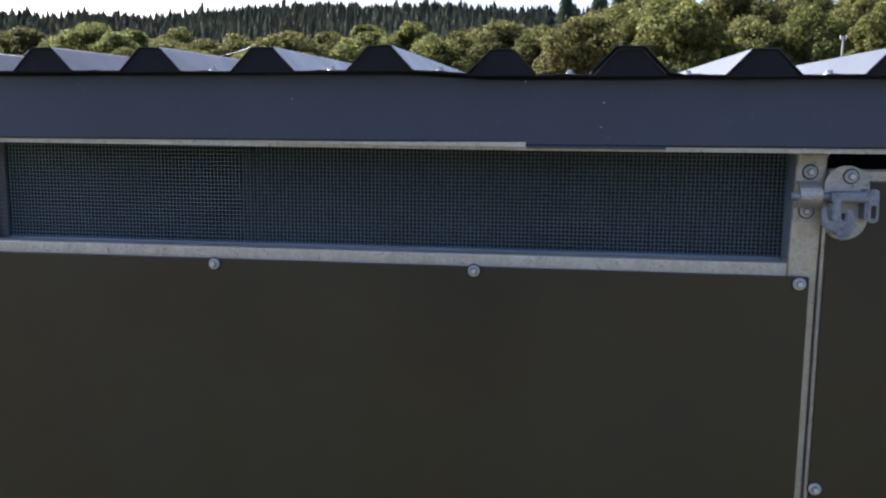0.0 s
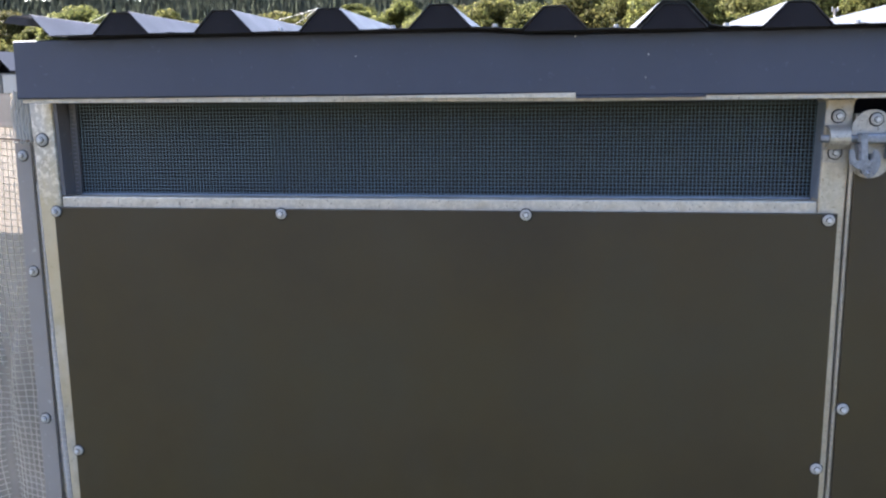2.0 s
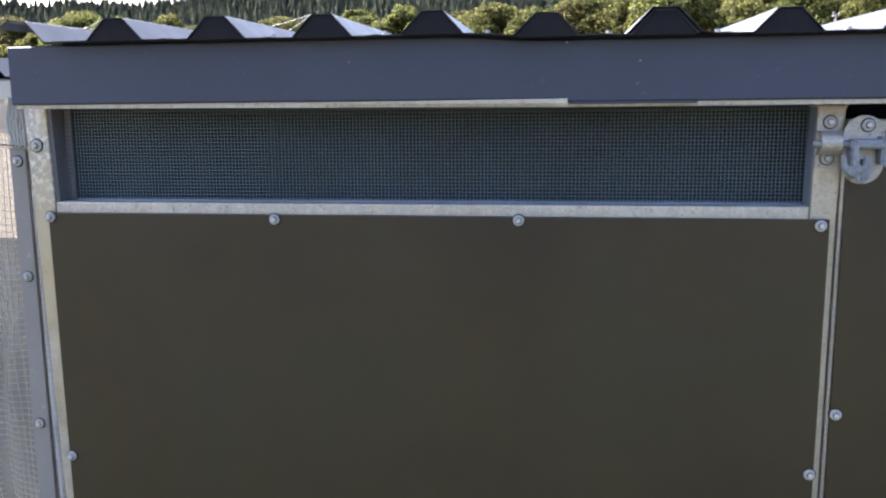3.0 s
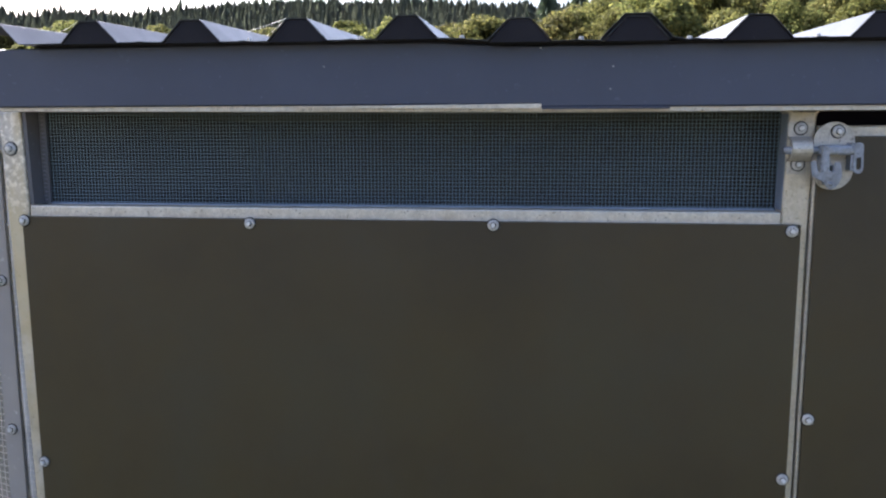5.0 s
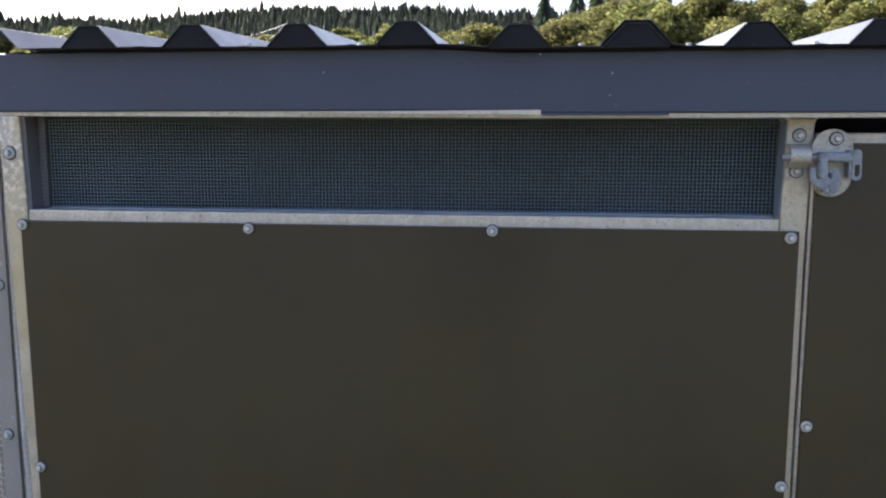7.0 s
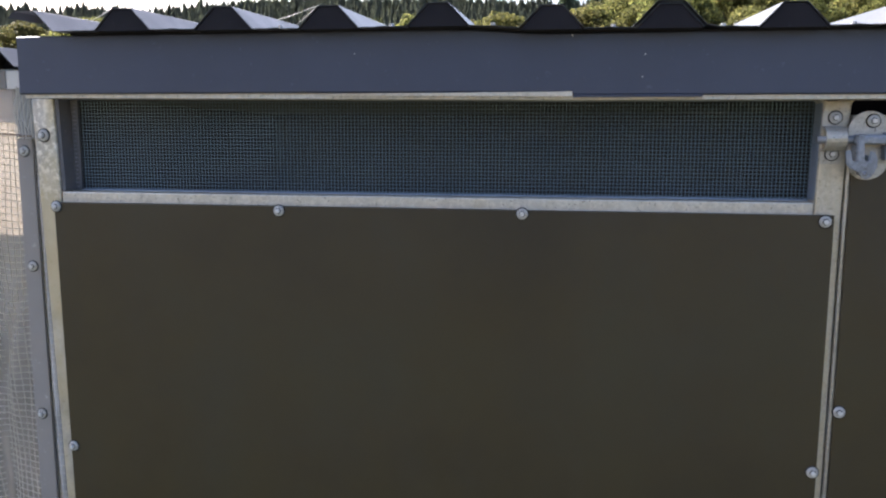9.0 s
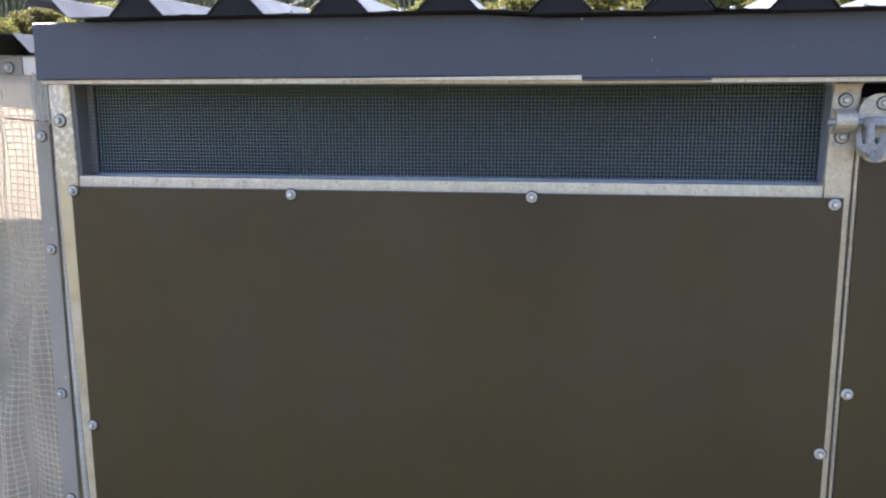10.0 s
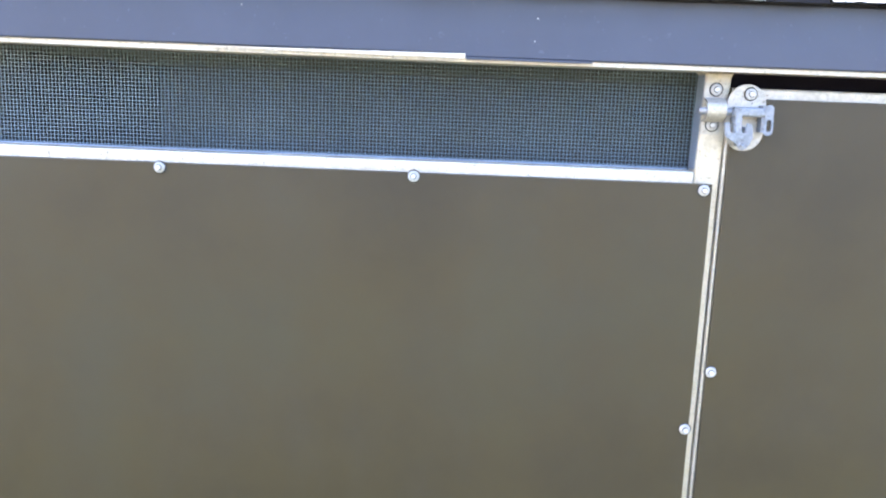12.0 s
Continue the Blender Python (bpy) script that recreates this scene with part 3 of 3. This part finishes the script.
bm = box(0.0012, 0.0084, FR + 0.004, BK, 1.4765, 1.6350, 0.0005)
for v in bm.verts:
    v.co.x -= 0.028 * (v.co.z - 1.55)
part("narrow_strip", bm, DARK_LINING, shed, "dark strip over the inner face of the post in the vent")
for i in range(21):
    zz = 1.482 + 0.0073 * i
    part("staple", box(0.0120, 0.0175, BK - 0.0068, BK - 0.0058, zz, zz + 0.0014, 0.0003, 1), ZINC_PART, shed)

# flashing under the eaves: two lapped lengths, each with a turned top and hem
def flashing(x0, x1, y, low, top, back):
    """Bent strip; low(x) gives its lower edge."""
    bm = bmesh.new()
    xs = sorted([x0 + (x1 - x0) * i / 48 for i in range(49)] + [0.8855, 0.8865])
    rows = []
    for x in xs:
        zb = low(x)
        zt = top(x)
        prof = [(y + 0.010, zb + 0.002), (y + 0.002, zb - 0.0005), (y, zb + 0.002), (y, 1.66), (y, 1.68), (y, 1.70), (y, zt - 0.002), (y + 0.002, zt), (back, zt + 0.0015)]
        rows.append([bm.verts.new((x, py + 0.0009 * noise.noise((x * 3, 0, pz * 9)), pz + 0.0008 * noise.noise((x * 1.7, 3, 0)))) for py, pz in prof])
    for a, b in zip(rows, rows[1:]):
        for i in range(len(a) - 1):
            bm.faces.new((a[i], b[i], b[i + 1], a[i + 1]))
    bmesh.ops.recalc_face_normals(bm, faces=bm.faces)
    bmesh.ops.solidify(bm, geom=list(bm.faces), thickness=0.0012)
    return bm


part("flashing", flashing(-0.0265, 2.030, -0.0400, lambda x: 1.6410 if x < 0.886 else 1.6362, lambda x: 1.7350 - 0.0078 * smooth01(0.70, 0.86, x), 0.030), FASCIA, shed, "anthracite steel eaves flashing")
bm = box(-0.022, 2.0, -0.0345, -0.0305, 1.6290, 1.6500, 0.0005, 1)
for v in bm.verts:
    if v.co.z < 1.64:
        v.co.z += 0.0058 if v.co.x < 0.5 else 0.0
bmesh.ops.bisect_plane(bm, geom=bm.verts[:] + bm.edges[:] + bm.faces[:], plane_co=(0.9, 0, 0), plane_no=(1, 0, 0))
for v in bm.verts:
    if v.co.z < 1.64 and 0.8 < v.co.x < 1.0:
        v.co.z = 1.6292
part("edge_angle", bm, ZINC, shed, "thin galvanised angle under the flashing")
part("narrow_strip", plate([(0.50, 1.6368), (0.50, 1.6386), (0.886, 1.6412), (0.886, 1.6335), (0.80, 1.6340)], -0.0385, -0.0425, 0.0004), ZINC, shed, "short galvanised packing strip on the flashing")
part("burr", rod((0.744, -0.0425, 1.6388), (0.757, -0.0430, 1.6402), 0.0016, 0.0006, n=7), ZINC, shed, "bright burr on the packing strip")
part("hem_strip", box(0.887, 1.075, -0.0425, -0.0385, 1.6325, 1.6362, 0.0005), FASCIA, shed)
for fx, fz, fr in ((0.884, 1.7235, 0.0014), (0.991, 1.695, 0.0011), (0.988, 1.662, 0.0009), (0.55, 1.70, 0.0008)):
    part("fleck", lathe([(fr, -0.0002), (fr * 0.9, 0.0003), (fr * 0.4, 0.0006)], 8), WASHER, shed).location = (fx, -0.0408, fz)

# box-profile roof sheets
PITCH, RIB0, VALLEY, RIBH = 0.1685, 0.0110, 1.7350, 0.0332


def rib_profile(k0, k1, first, last, lift=0.0):
    pts = list(first)
    for k in range(k0, k1 + 1):
        c = RIB0 + PITCH * k
        pts += [(c - 0.0475, VALLEY), (c - 0.0165, VALLEY + RIBH - 0.0008), (c - 0.0148, VALLEY + RIBH), (c + 0.0148, VALLEY + RIBH), (c + 0.0165, VALLEY + RIBH - 0.0008), (c + 0.0475, VALLEY)]
        if k < k1:
            m = c + PITCH / 2
            pts += [(m - 0.012, VALLEY), (m, VALLEY + 0.0012), (m + 0.012, VALLEY)]
    pts += list(last)
    return [(x, z + lift) for x, z in pts]


def sag(x, y):
    return 0.04 * (y + 0.07) + 0.003 - 0.0082 * smooth01(0.70, 0.86, x) + 0.0012 * math.sin(x * 9.0) * (1 - smooth01(0.0, 0.4, y))


def roof():
    ys = [-0.070, -0.066, 0.0, 0.1, 0.25, 0.5, 0.9, 1.32]
    c0 = RIB0
    one = rib_profile(1, 6, [(c0 - 0.0285, VALLEY + 0.0225), (c0 - 0.0185, VALLEY + RIBH - 0.0008), (c0 - 0.0165, VALLEY + RIBH), (c0 + 0.0165, VALLEY + RIBH), (c0 + 0.0185, VALLEY + RIBH - 0.0008), (c0 + 0.049, VALLEY)], [])
    two = rib_profile(6, 12, [], [], 0.0040)
    c6 = RIB0 + 6 * PITCH
    two = [(x + (-0.0030 if x < c6 else 0.0030 if x < c6 + 0.06 else 0), z - (0.0 if x < c6 + 0.06 else 0.0034)) for x, z in two]
    part("roof_sheet", swept(one, ys, sag, 0.0009), ROOF, shed, "anthracite box-profile steel roof sheet")
    part("roof_sheet", swept(two, ys, sag, 0.0009), ROOF, shed, "anthracite box-profile steel roof sheet, lapped over the other")
    for k in range(1, 12):
        c = RIB0 + PITCH * k
        zz = VALLEY + sag(c, -0.04) - 0.001
        part("rib_shade_plug", plate([(c - 0.0455, zz - 0.002), (c - 0.0152, zz + RIBH - 0.0022), (c + 0.0152, zz + RIBH - 0.0022), (c + 0.0455, zz - 0.002)], -0.0675, -0.020), SHADE_PLUG, shed)
    xs = [0.070 + (1.998 - 0.070) * i / 44 for i in range(45)]
    lip = [(x, VALLEY + sag(x, -0.03) - 0.0012) for x in xs]
    part("eaves_light_stop", plate(lip + [(x, z - 0.0030) for x, z in lip[::-1]], -0.039, -0.016), SHADE_PLUG, shed)
    part("eaves_blocker", box(0.02, 1.998, 0.095, 0.135, 1.669, 1.735, 0.002), INNER_SHADE, shed)
    for k in range(2, 12):
        for yy in (-0.030, 1.18):
            x = RIB0 + PITCH * (k + 0.5) + (0.006 if k % 2 else -0.005)
            bm = bmesh.new()
            z = VALLEY + sag(x, yy) + 0.001
            rod((x, yy, z), (x, yy, z + 0.002), 0.0080, 0.0070, 14, bm)
            rod((x, yy, z + 0.002), (x, yy, z + 0.0065), 0.0044, 0.0040, 6, bm)
            part("roof_screw", bm, DULL, shed)


roof()

# ---- the door in the next bay ----
door = thing("shed_door", "closed dark plywood door in a galvanised frame", "door", (0, 0, 0))
part("frame_rail", box(1.3012, 1.958, FR, BK, 1.5690, 1.6075, 0.003), ZINC, door, "galvanised top rail of the door")
part("frame_rail", box(1.2955, 1.958, FR, BK, 0.07, 0.11, 0.003), ZINC, door)
part("frame_stile", box(1.2978, 1.3355, FR, BK, 0.1105, 1.5685, 0.003), ZINC, door)
part("frame_stile", box(1.918, 1.958, FR, BK, 0.1105, 1.5685, 0.003), ZINC, door)
leaf = part("door_panel", box(1.3022, 1.954, 0.0, 0.0095, 0.08, 1.5915, 0.0008, 1), PLY, door, "dark brown film-faced plywood sheet")
for i, (sx, sz) in enumerate(((1.309, 1.150), (1.944, 1.150), (1.944, 1.56))):
    screw_parts(leaf, sx, 0.0, sz, i + 0.4)

part("gap_shade_strip", box(1.3035, 1.958, BK + 0.075, BK + 0.079, 1.545, 1.6390, 0.0005), GAP_SHADE, shed, "added dark blue strip that paints the shade in the gap over the door")

# ---- the latch ----
latch = thing("door_latch", "galvanised swivel latch closed between post and door", "latch", (0, 0, 0))


def arc(cx, cz, r, a0, a1, n=10):
    return [(cx + r * math.cos(radians(a0 + (a1 - a0) * i / n)), cz + r * math.sin(radians(a0 + (a1 - a0) * i / n))) for i in range(n + 1)]


def keeper():
    """A strap plate with a half-round loop over the bolt."""
    side = [(FR - 0.0005, 1.6135), (FR - 0.0035, 1.6135), (FR - 0.0035, 1.5905)]
    side += [(FR - 0.006 - 0.027 * math.sin(radians(a)), 1.5725 + 0.0185 * math.cos(radians(a))) for a in range(10, 171, 16)]
    side += [(FR - 0.0035, 1.5545), (FR - 0.0035, 1.5345), (FR - 0.0005, 1.5345)]
    side += [(FR - 0.0005, 1.556)] + [(FR - 0.005 - 0.0238 * math.sin(radians(a)), 1.5725 + 0.0155 * math.cos(radians(a))) for a in range(165, 14, -15)] + [(FR - 0.0005, 1.589)]
    bm = bmesh.new()
    a = [bm.verts.new((1.2575, y, z)) for y, z in side]
    b = [bm.verts.new((1.2865, y, z)) for y, z in side]
    n = len(side)
    for i in range(n):
        bm.faces.new((a[i], a[(i + 1) % n], b[(i + 1) % n], b[i]))
    bm.faces.new(a)
    bm.faces.new(b[::-1])
    bmesh.ops.recalc_face_normals(bm, faces=bm.faces)
    bmesh.ops.triangulate(bm, faces=[f for f in bm.faces if len(f.verts) > 4])
    k = part("keeper", bm, ZINC_PLATE, latch, "folded galvanised keeper strap")
    screw_parts(k, 1.2755, FR - 0.0035, 1.6035, 0.2)
    screw_parts(k, 1.2738, FR - 0.0035, 1.5492, 0.9)


keeper()
outline = arc(1.3215, 1.5835, 0.0295, 0, 180, 18) + arc(1.3215, 1.5410, 0.0295, 180, 360, 18)
back = part("backplate", plate(outline, -0.0003, -0.0035, 0.0006), ZINC_PLATE, latch, "oval galvanised backplate")
screw_parts(back, 1.3258, -0.0035, 1.5985, 0.5)
part("bolt", rod((1.2475, -0.0095, 1.5705), (1.352, -0.0095, 1.5705), 0.0058, n=16), ZINC_PART, latch, "round steel bolt", True)
part("bolt_sleeve", box(1.2968, 1.3480, -0.0240, -0.0036, 1.5635, 1.5785, 0.0042, 4), ZINC_PART, latch, "", True)
part("guide", box(1.2975, 1.3055, -0.0264, -0.0036, 1.540, 1.5634, 0.0015), ZINC_PART, latch)
hook = [(1.2820, 1.5545), (1.2895, 1.5555), (1.2922, 1.5420), (1.2950, 1.5385), (1.2990, 1.5400), (1.2968, 1.5775), (1.3068, 1.5775), (1.3092, 1.5420), (1.3125, 1.5390),
        (1.3155, 1.5415), (1.3150, 1.5475), (1.3160, 1.5545), (1.3230, 1.5535), (1.3268, 1.5415), (1.3268, 1.5320), (1.3235, 1.5235), (1.3188, 1.5165), (1.3120, 1.5130), (1.3060, 1.5165), (1.3010, 1.5240), (1.2930, 1.5280), (1.2842, 1.5345)]
part("hook", plate(hook, -0.0265, -0.0305, 0.0012), ZINC_PART, latch, "cast swivel hook of the latch")
part("pivot", rod((1.3105, -0.0036, 1.5215), (1.3105, -0.0325, 1.5215), 0.0030, n=12), ZINC_PART, latch, "", True)
part("strut", box(1.3140, 1.3230, -0.0264, -0.0036, 1.528, 1.548, 0.001), ZINC_PART, latch)


def eye_tab():
    """The turned tab with a slot for a padlock."""
    outer = arc(1.3505, 1.5765, 0.0062, 0, 180, 8) + arc(1.3505, 1.5440, 0.0072, 180, 360, 8)
    inner = arc(1.3508, 1.5575, 0.0034, 0, 180, 8) + arc(1.3510, 1.5460, 0.0035, 180, 360, 8)
    bm = bmesh.new()
    n = len(outer)
    rings = []
    for y in (-0.024, -0.0205):
        rings.append([[bm.verts.new((x, y, z)) for x, z in o] for o in (outer, inner)])
    for i in range(n):
        j = (i + 1) % n
        for (o, q), flip in ((rings[0], 0), (rings[1], 1)):
            bm.faces.new((o[i], o[j], q[j], q[i]))
        bm.faces.new((rings[0][0][i], rings[0][0][j], rings[1][0][j], rings[1][0][i]))
        bm.faces.new((rings[0][1][i], rings[0][1][j], rings[1][1][j], rings[1][1][i]))
    bmesh.ops.recalc_face_normals(bm, faces=bm.faces)
    part("padlock_eye", bm, ZINC_PART, latch, "slotted padlock eye")


eye_tab()
part("eye_arm", box(1.3395, 1.3475, -0.0225, -0.0036, 1.541, 1.582, 0.0012), ZINC_PART, latch)

# ---- the sheeted pen beside the shed ----
pen = thing("pen", "sheeted pen with a lower steel roof beside the shed", "pen", (0, 0, 0))
part("post", box(-0.098, -0.046, 0.0475, 0.0875, 0.0, 1.655, 0.003), ZINC_MOTTLED, pen, "galvanised steel post")
part("post", box(-3.30, -3.26, 0.0475, 0.0875, 0.0, 1.655, 0.003), ZINC, pen)
part("rail", box(-3.30, -0.052, 0.0475, 0.0875, 1.6555, 1.690, 0.003), ZINC, pen, "galvanised steel top rail")
for px in (-3.30, -0.086):
    part("post", box(px, px + 0.04, 1.6, 1.64, 0.0, 1.72, 0.003), ZINC, pen)
bm = box(-0.0965, -0.0665, 0.038, 0.0435, 0.05, 1.5670, 0.0008)
for v in bm.verts:
    if v.co.x > -0.08 and v.co.z < 0.5:
        v.co.x += 0.008
bar = part("clamp_bar", bm, STRIP, pen, "plain grey flat clamping bar")
for i, sz in enumerate((1.545, 1.336, 1.056, 0.842)):
    screw_parts(bar, -0.0815 + 0.0015 * (i % 2), 0.038, sz, i * 1.1)


def hem():
    """The rolled cut edge of the sheeting between bar and post: a lumpy bead, crossed by thread ends."""
    bm = bmesh.new()
    n, rings = 8, []
    for j in range(301):
        z = 1.50 - 1.45 * j / 300
        r = (0.0016 + 0.0042 * smooth01(1.48, 1.05, z)) * (1 + 0.22 * noise.noise((z * 90, 1, 0)) + 0.12 * noise.noise((z * 300, 4, 0)))
        cx = -0.0528 - 0.022 * (z - 1.45) + 0.0008 * noise.noise((z * 40, 7, 0))
        rings.append([bm.verts.new((cx + 1.1 * r * math.cos(2 * math.pi * k / n), 0.0330 + r * math.sin(2 * math.pi * k / n), z)) for k in range(n)])
    for a, b in zip(rings, rings[1:]):
        for k in range(n):
            bm.faces.new((a[k], a[(k + 1) % n], b[(k + 1) % n], b[k]))
    bm.faces.new(rings[0])
    bm.faces.new(rings[-1][::-1])
    bmesh.ops.recalc_face_normals(bm, faces=bm.faces)
    h = part("hem", bm, HEM, pen, "frayed rolled edge of the sheeting")
    bm = bmesh.new()
    for j in range(116):
        z = 1.475 - 0.0123 * j + 0.0012 * math.sin(j * 2.3)
        cx, w = -0.0528 - 0.022 * (z - 1.45), 0.0022 + 0.0044 * smooth01(1.48, 1.05, z)
        rod((cx - w, 0.0285, z), (cx + w, 0.0281, z + 0.0006 * math.sin(j * 1.7)), 0.0007, n=5, bm=bm)
    tagged(part("thread_ends", bm, THREAD, h), "pale thread ends across the hem", kind="stuff")


hem()
cap = part("cap_plate", box(-3.2, -0.109, 0.036, 0.0465, 1.6545, 1.6860, 0.0008), STRIP, pen, "grey plate along the top rail")
screw_parts(cap, -0.135, 0.036, 1.667, 0.6)
part("end_plate", box(-0.108, -0.072, 0.037, 0.0465, 1.6545, 1.6865, 0.0008), WASHER, pen, "pale end plate")


def wave(x, z):
    """How far the slack sheeting swells out of its plane."""
    d = max(0.0, min(1.0, (-0.096 - x) / 0.12))
    fan = math.atan2(-0.080 - x, 1.345 - z)
    pull = math.exp(-((fan - 0.35) / 0.5) ** 2) * smooth01(0.01, 0.12, math.hypot(x + 0.080, z - 1.345)) * (1 - smooth01(0.25, 0.75, 1.345 - z))
    e = max(0.0, min(1.0, (-0.096 - x) / 0.035))
    return 0.0455 + d * (0.016 * math.sin(x * 46 + z * 3.5) + 0.009 * math.sin(x * 90 - z * 8) + 0.006 * math.sin(z * 27 + x * 11)) + 0.020 * d + e * (0.006 * pull * math.sin(fan * 17) + 0.0045 * math.sin(z * 21 + 1.0) * smooth01(1.25, 1.0, z))


def sheeting():
    nx, nz, x0, x1, z0, z1 = 60, 70, -3.26, -0.090, 0.03, 1.660
    bm = bmesh.new()
    us = [x1 + (x0 - x1) * (i / nx) ** 1.9 for i in range(nx + 1)]
    grid = [[bm.verts.new((x, wave(x, z0 + (z1 - z0) * j / nz), z0 + (z1 - z0) * j / nz)) for j in range(nz + 1)] for x in us]
    for a, b in zip(grid, grid[1:]):
        for j in range(nz):
            bm.faces.new((a[j], a[j + 1], b[j + 1], b[j]))
    s = part("sheeting", bm, SHEETING, pen, "slack thread-reinforced clear polythene sheeting", True)
    verts, faces = [], []

    def ribbon(pts, wx, wz):
        for i, (x, z) in enumerate(pts):
            y = wave(x, z) - 0.0008
            verts.append((x - wx, y, z - wz))
            verts.append((x + wx, y, z + wz))
            verts.append((x, y - 0.0006, z))
            if i:
                k = len(verts) - 6
                faces.append((k, k + 2, k + 5, k + 3))
                faces.append((k + 2, k + 1, k + 4, k + 5))

    pitch = 0.0125
    for i in range(75):
        xb = -0.0975 - i * pitch
        ribbon([(xb + 0.0016 * math.sin(j * 0.35 + i), z0 + (1.64 - z0) * j / 110) for j in range(111)], 0.0009, 0)
    for j in range(int((1.64 - z0) / pitch)):
        zb = z0 + j * pitch
        ribbon([(-0.0965 - 0.93 * i / 90, zb + 0.0022 * math.sin(i * 0.5 + j * 0.15)) for i in range(91)], 0, 0.0009)
    me = bpy.data.meshes.new("threads")
    me.from_pydata(verts, [], faces)
    me.materials.append(SHEET_THREAD)
    ob = new("threads", me)
    ob.parent = s
    tagged(ob, "white square reinforcing threads", kind="stuff")


sheeting()


def fold():
    """The gathered tail of the film above the clamping bar."""
    bm = bmesh.new()
    n, m = 48, 14
    rows = []
    for i in range(n + 1):
        u = i / n
        x = -0.094 + 0.040 * u
        rows.append([bm.verts.new((x + 0.004 * math.sin(j * 0.6 + u * 3), 0.035 + 0.005 * math.sin(u * 34) + 0.002 * math.sin(j + u * 9), 1.568 + 0.088 * j / m + 0.003 * math.sin(u * 17))) for j in range(m + 1)])
    for a, b in zip(rows, rows[1:]):
        for j in range(m):
            bm.faces.new((a[j], a[j + 1], b[j + 1], b[j]))
    tail = part("film_tail", bm, FOLD, pen, "gathered tail of clear film", True)
    for i, (u, r) in enumerate(((0.10, 0.0007), (0.20, 0.0005), (0.42, 0.0007), (0.56, 0.0009), (0.70, 0.0006), (0.88, 0.0008))):
        x = -0.094 + 0.040 * u
        part("gathered_thread", rod((x, 0.0290, 1.570), (x + 0.003 * math.sin(i * 2.0), 0.0300, 1.650), r, n=6), THREAD, tail)


fold()


def film_band():
    """The sheeting's top edge, folded double under the cap plate."""
    bm = bmesh.new()
    rows = []
    for i in range(121):
        x = -0.098 - 3.1 * (i / 120) ** 1.7
        rows.append([bm.verts.new((x, 0.0375 + 0.0018 * math.sin(x * 37 + j * 0.5) + 0.004 * (j / 6), 1.655 - 0.058 * j / 6 + 0.0016 * math.sin(x * 23))) for j in range(7)])
    for a, b in zip(rows, rows[1:]):
        for j in range(6):
            bm.faces.new((a[j], a[j + 1], b[j + 1], b[j]))
    bmesh.ops.solidify(bm, geom=list(bm.faces), thickness=0.0006)
    part("film_band", bm, BAND, pen, "milky folded top edge of the sheeting", True)


film_band()
part("tie_wire", rod((-0.150, 0.034, 1.577), (-0.060, 0.030, 1.571), 0.0016, n=8), TIE, pen, "short rusty tie wire")

# the pen's own roof, a rib's height lower
def pen_roof():
    c0 = -0.113
    prof = []
    for k in range(18, -1, -1):
        c = c0 - PITCH * k
        zb = 1.6905
        prof += [(c - 0.049, zb), (c - 0.0175, zb + RIBH), (c + 0.0175, zb + RIBH), (c + 0.049, zb)]
    prof.append((-0.046, 1.6905))
    part("roof_sheet", swept(prof, [0.0, 0.05, 0.3, 0.8, 1.7, 2.3], lambda x, y: 0.04 * y, 0.0009), ROOF, pen, "anthracite box-profile steel roof sheet")
    for k in range(0, 19):
        c = c0 - PITCH * k
        zz = 1.6905 + 0.0035
        part("rib_shade_plug", plate([(c - 0.046, zz - 0.003), (c - 0.017, zz + RIBH - 0.003), (c + 0.017, zz + RIBH - 0.003), (c + 0.046, zz - 0.003)], 0.09, 0.12), SHADE_PLUG, pen)


pen_roof()
for i, (mat, tone) in enumerate(((BOARD, "dark grey"), (BOARD, "dark grey"), (BOARD, "dark grey"), (BOARD, "dark grey"), (MID_STEP, "mid grey"), (LIGHT_STEP, "light grey"), (PALE, "palest"))):
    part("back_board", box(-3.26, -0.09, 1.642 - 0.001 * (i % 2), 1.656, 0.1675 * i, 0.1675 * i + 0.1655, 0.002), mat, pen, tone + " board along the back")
part("side_board", box(-3.296, -3.284, 0.09, 1.598, 0.02, 1.66, 0.002), BOARD, pen)
part("inner_board", box(-0.056, -0.044, 0.09, 1.598, 0.02, 1.66, 0.002), BOARD, pen)
part("floor_board", box(-3.27, -0.09, 0.10, 1.63, 0.004, 0.02), BOARD, pen)


# ---- spider threads between the ribs ----
def spider_thread(a, b, sag_by):
    bm = bmesh.new()
    a, b = Vector(a), Vector(b)
    pts = [a.lerp(b, i / 8) - Vector((0, 0, sag_by * 4 * (i / 8) * (1 - i / 8))) for i in range(9)]
    for p, q in zip(pts, pts[1:]):
        rod(p, q, 0.00032, n=5, bm=bm)
    ob = link("spider_thread", bm, THREAD)
    ob.data.materials[0] = SILK
    tagged(ob, "fine pale spider thread strung between two roof ribs", "spider thread", "spider threads on the roof")


for k, along, up in ((1, 0.10, 0.004), (3, 0.14, 0.003), (3, 0.24, 0.002)):
    cx = RIB0 + PITCH * k - 0.0155
    px = RIB0 + PITCH * (k - 1) + 0.012
    spider_thread((cx, -0.068, VALLEY + RIBH + sag(cx, -0.068)), (px, along, VALLEY + RIBH + sag(px, along) + 0.0003), 0.001)
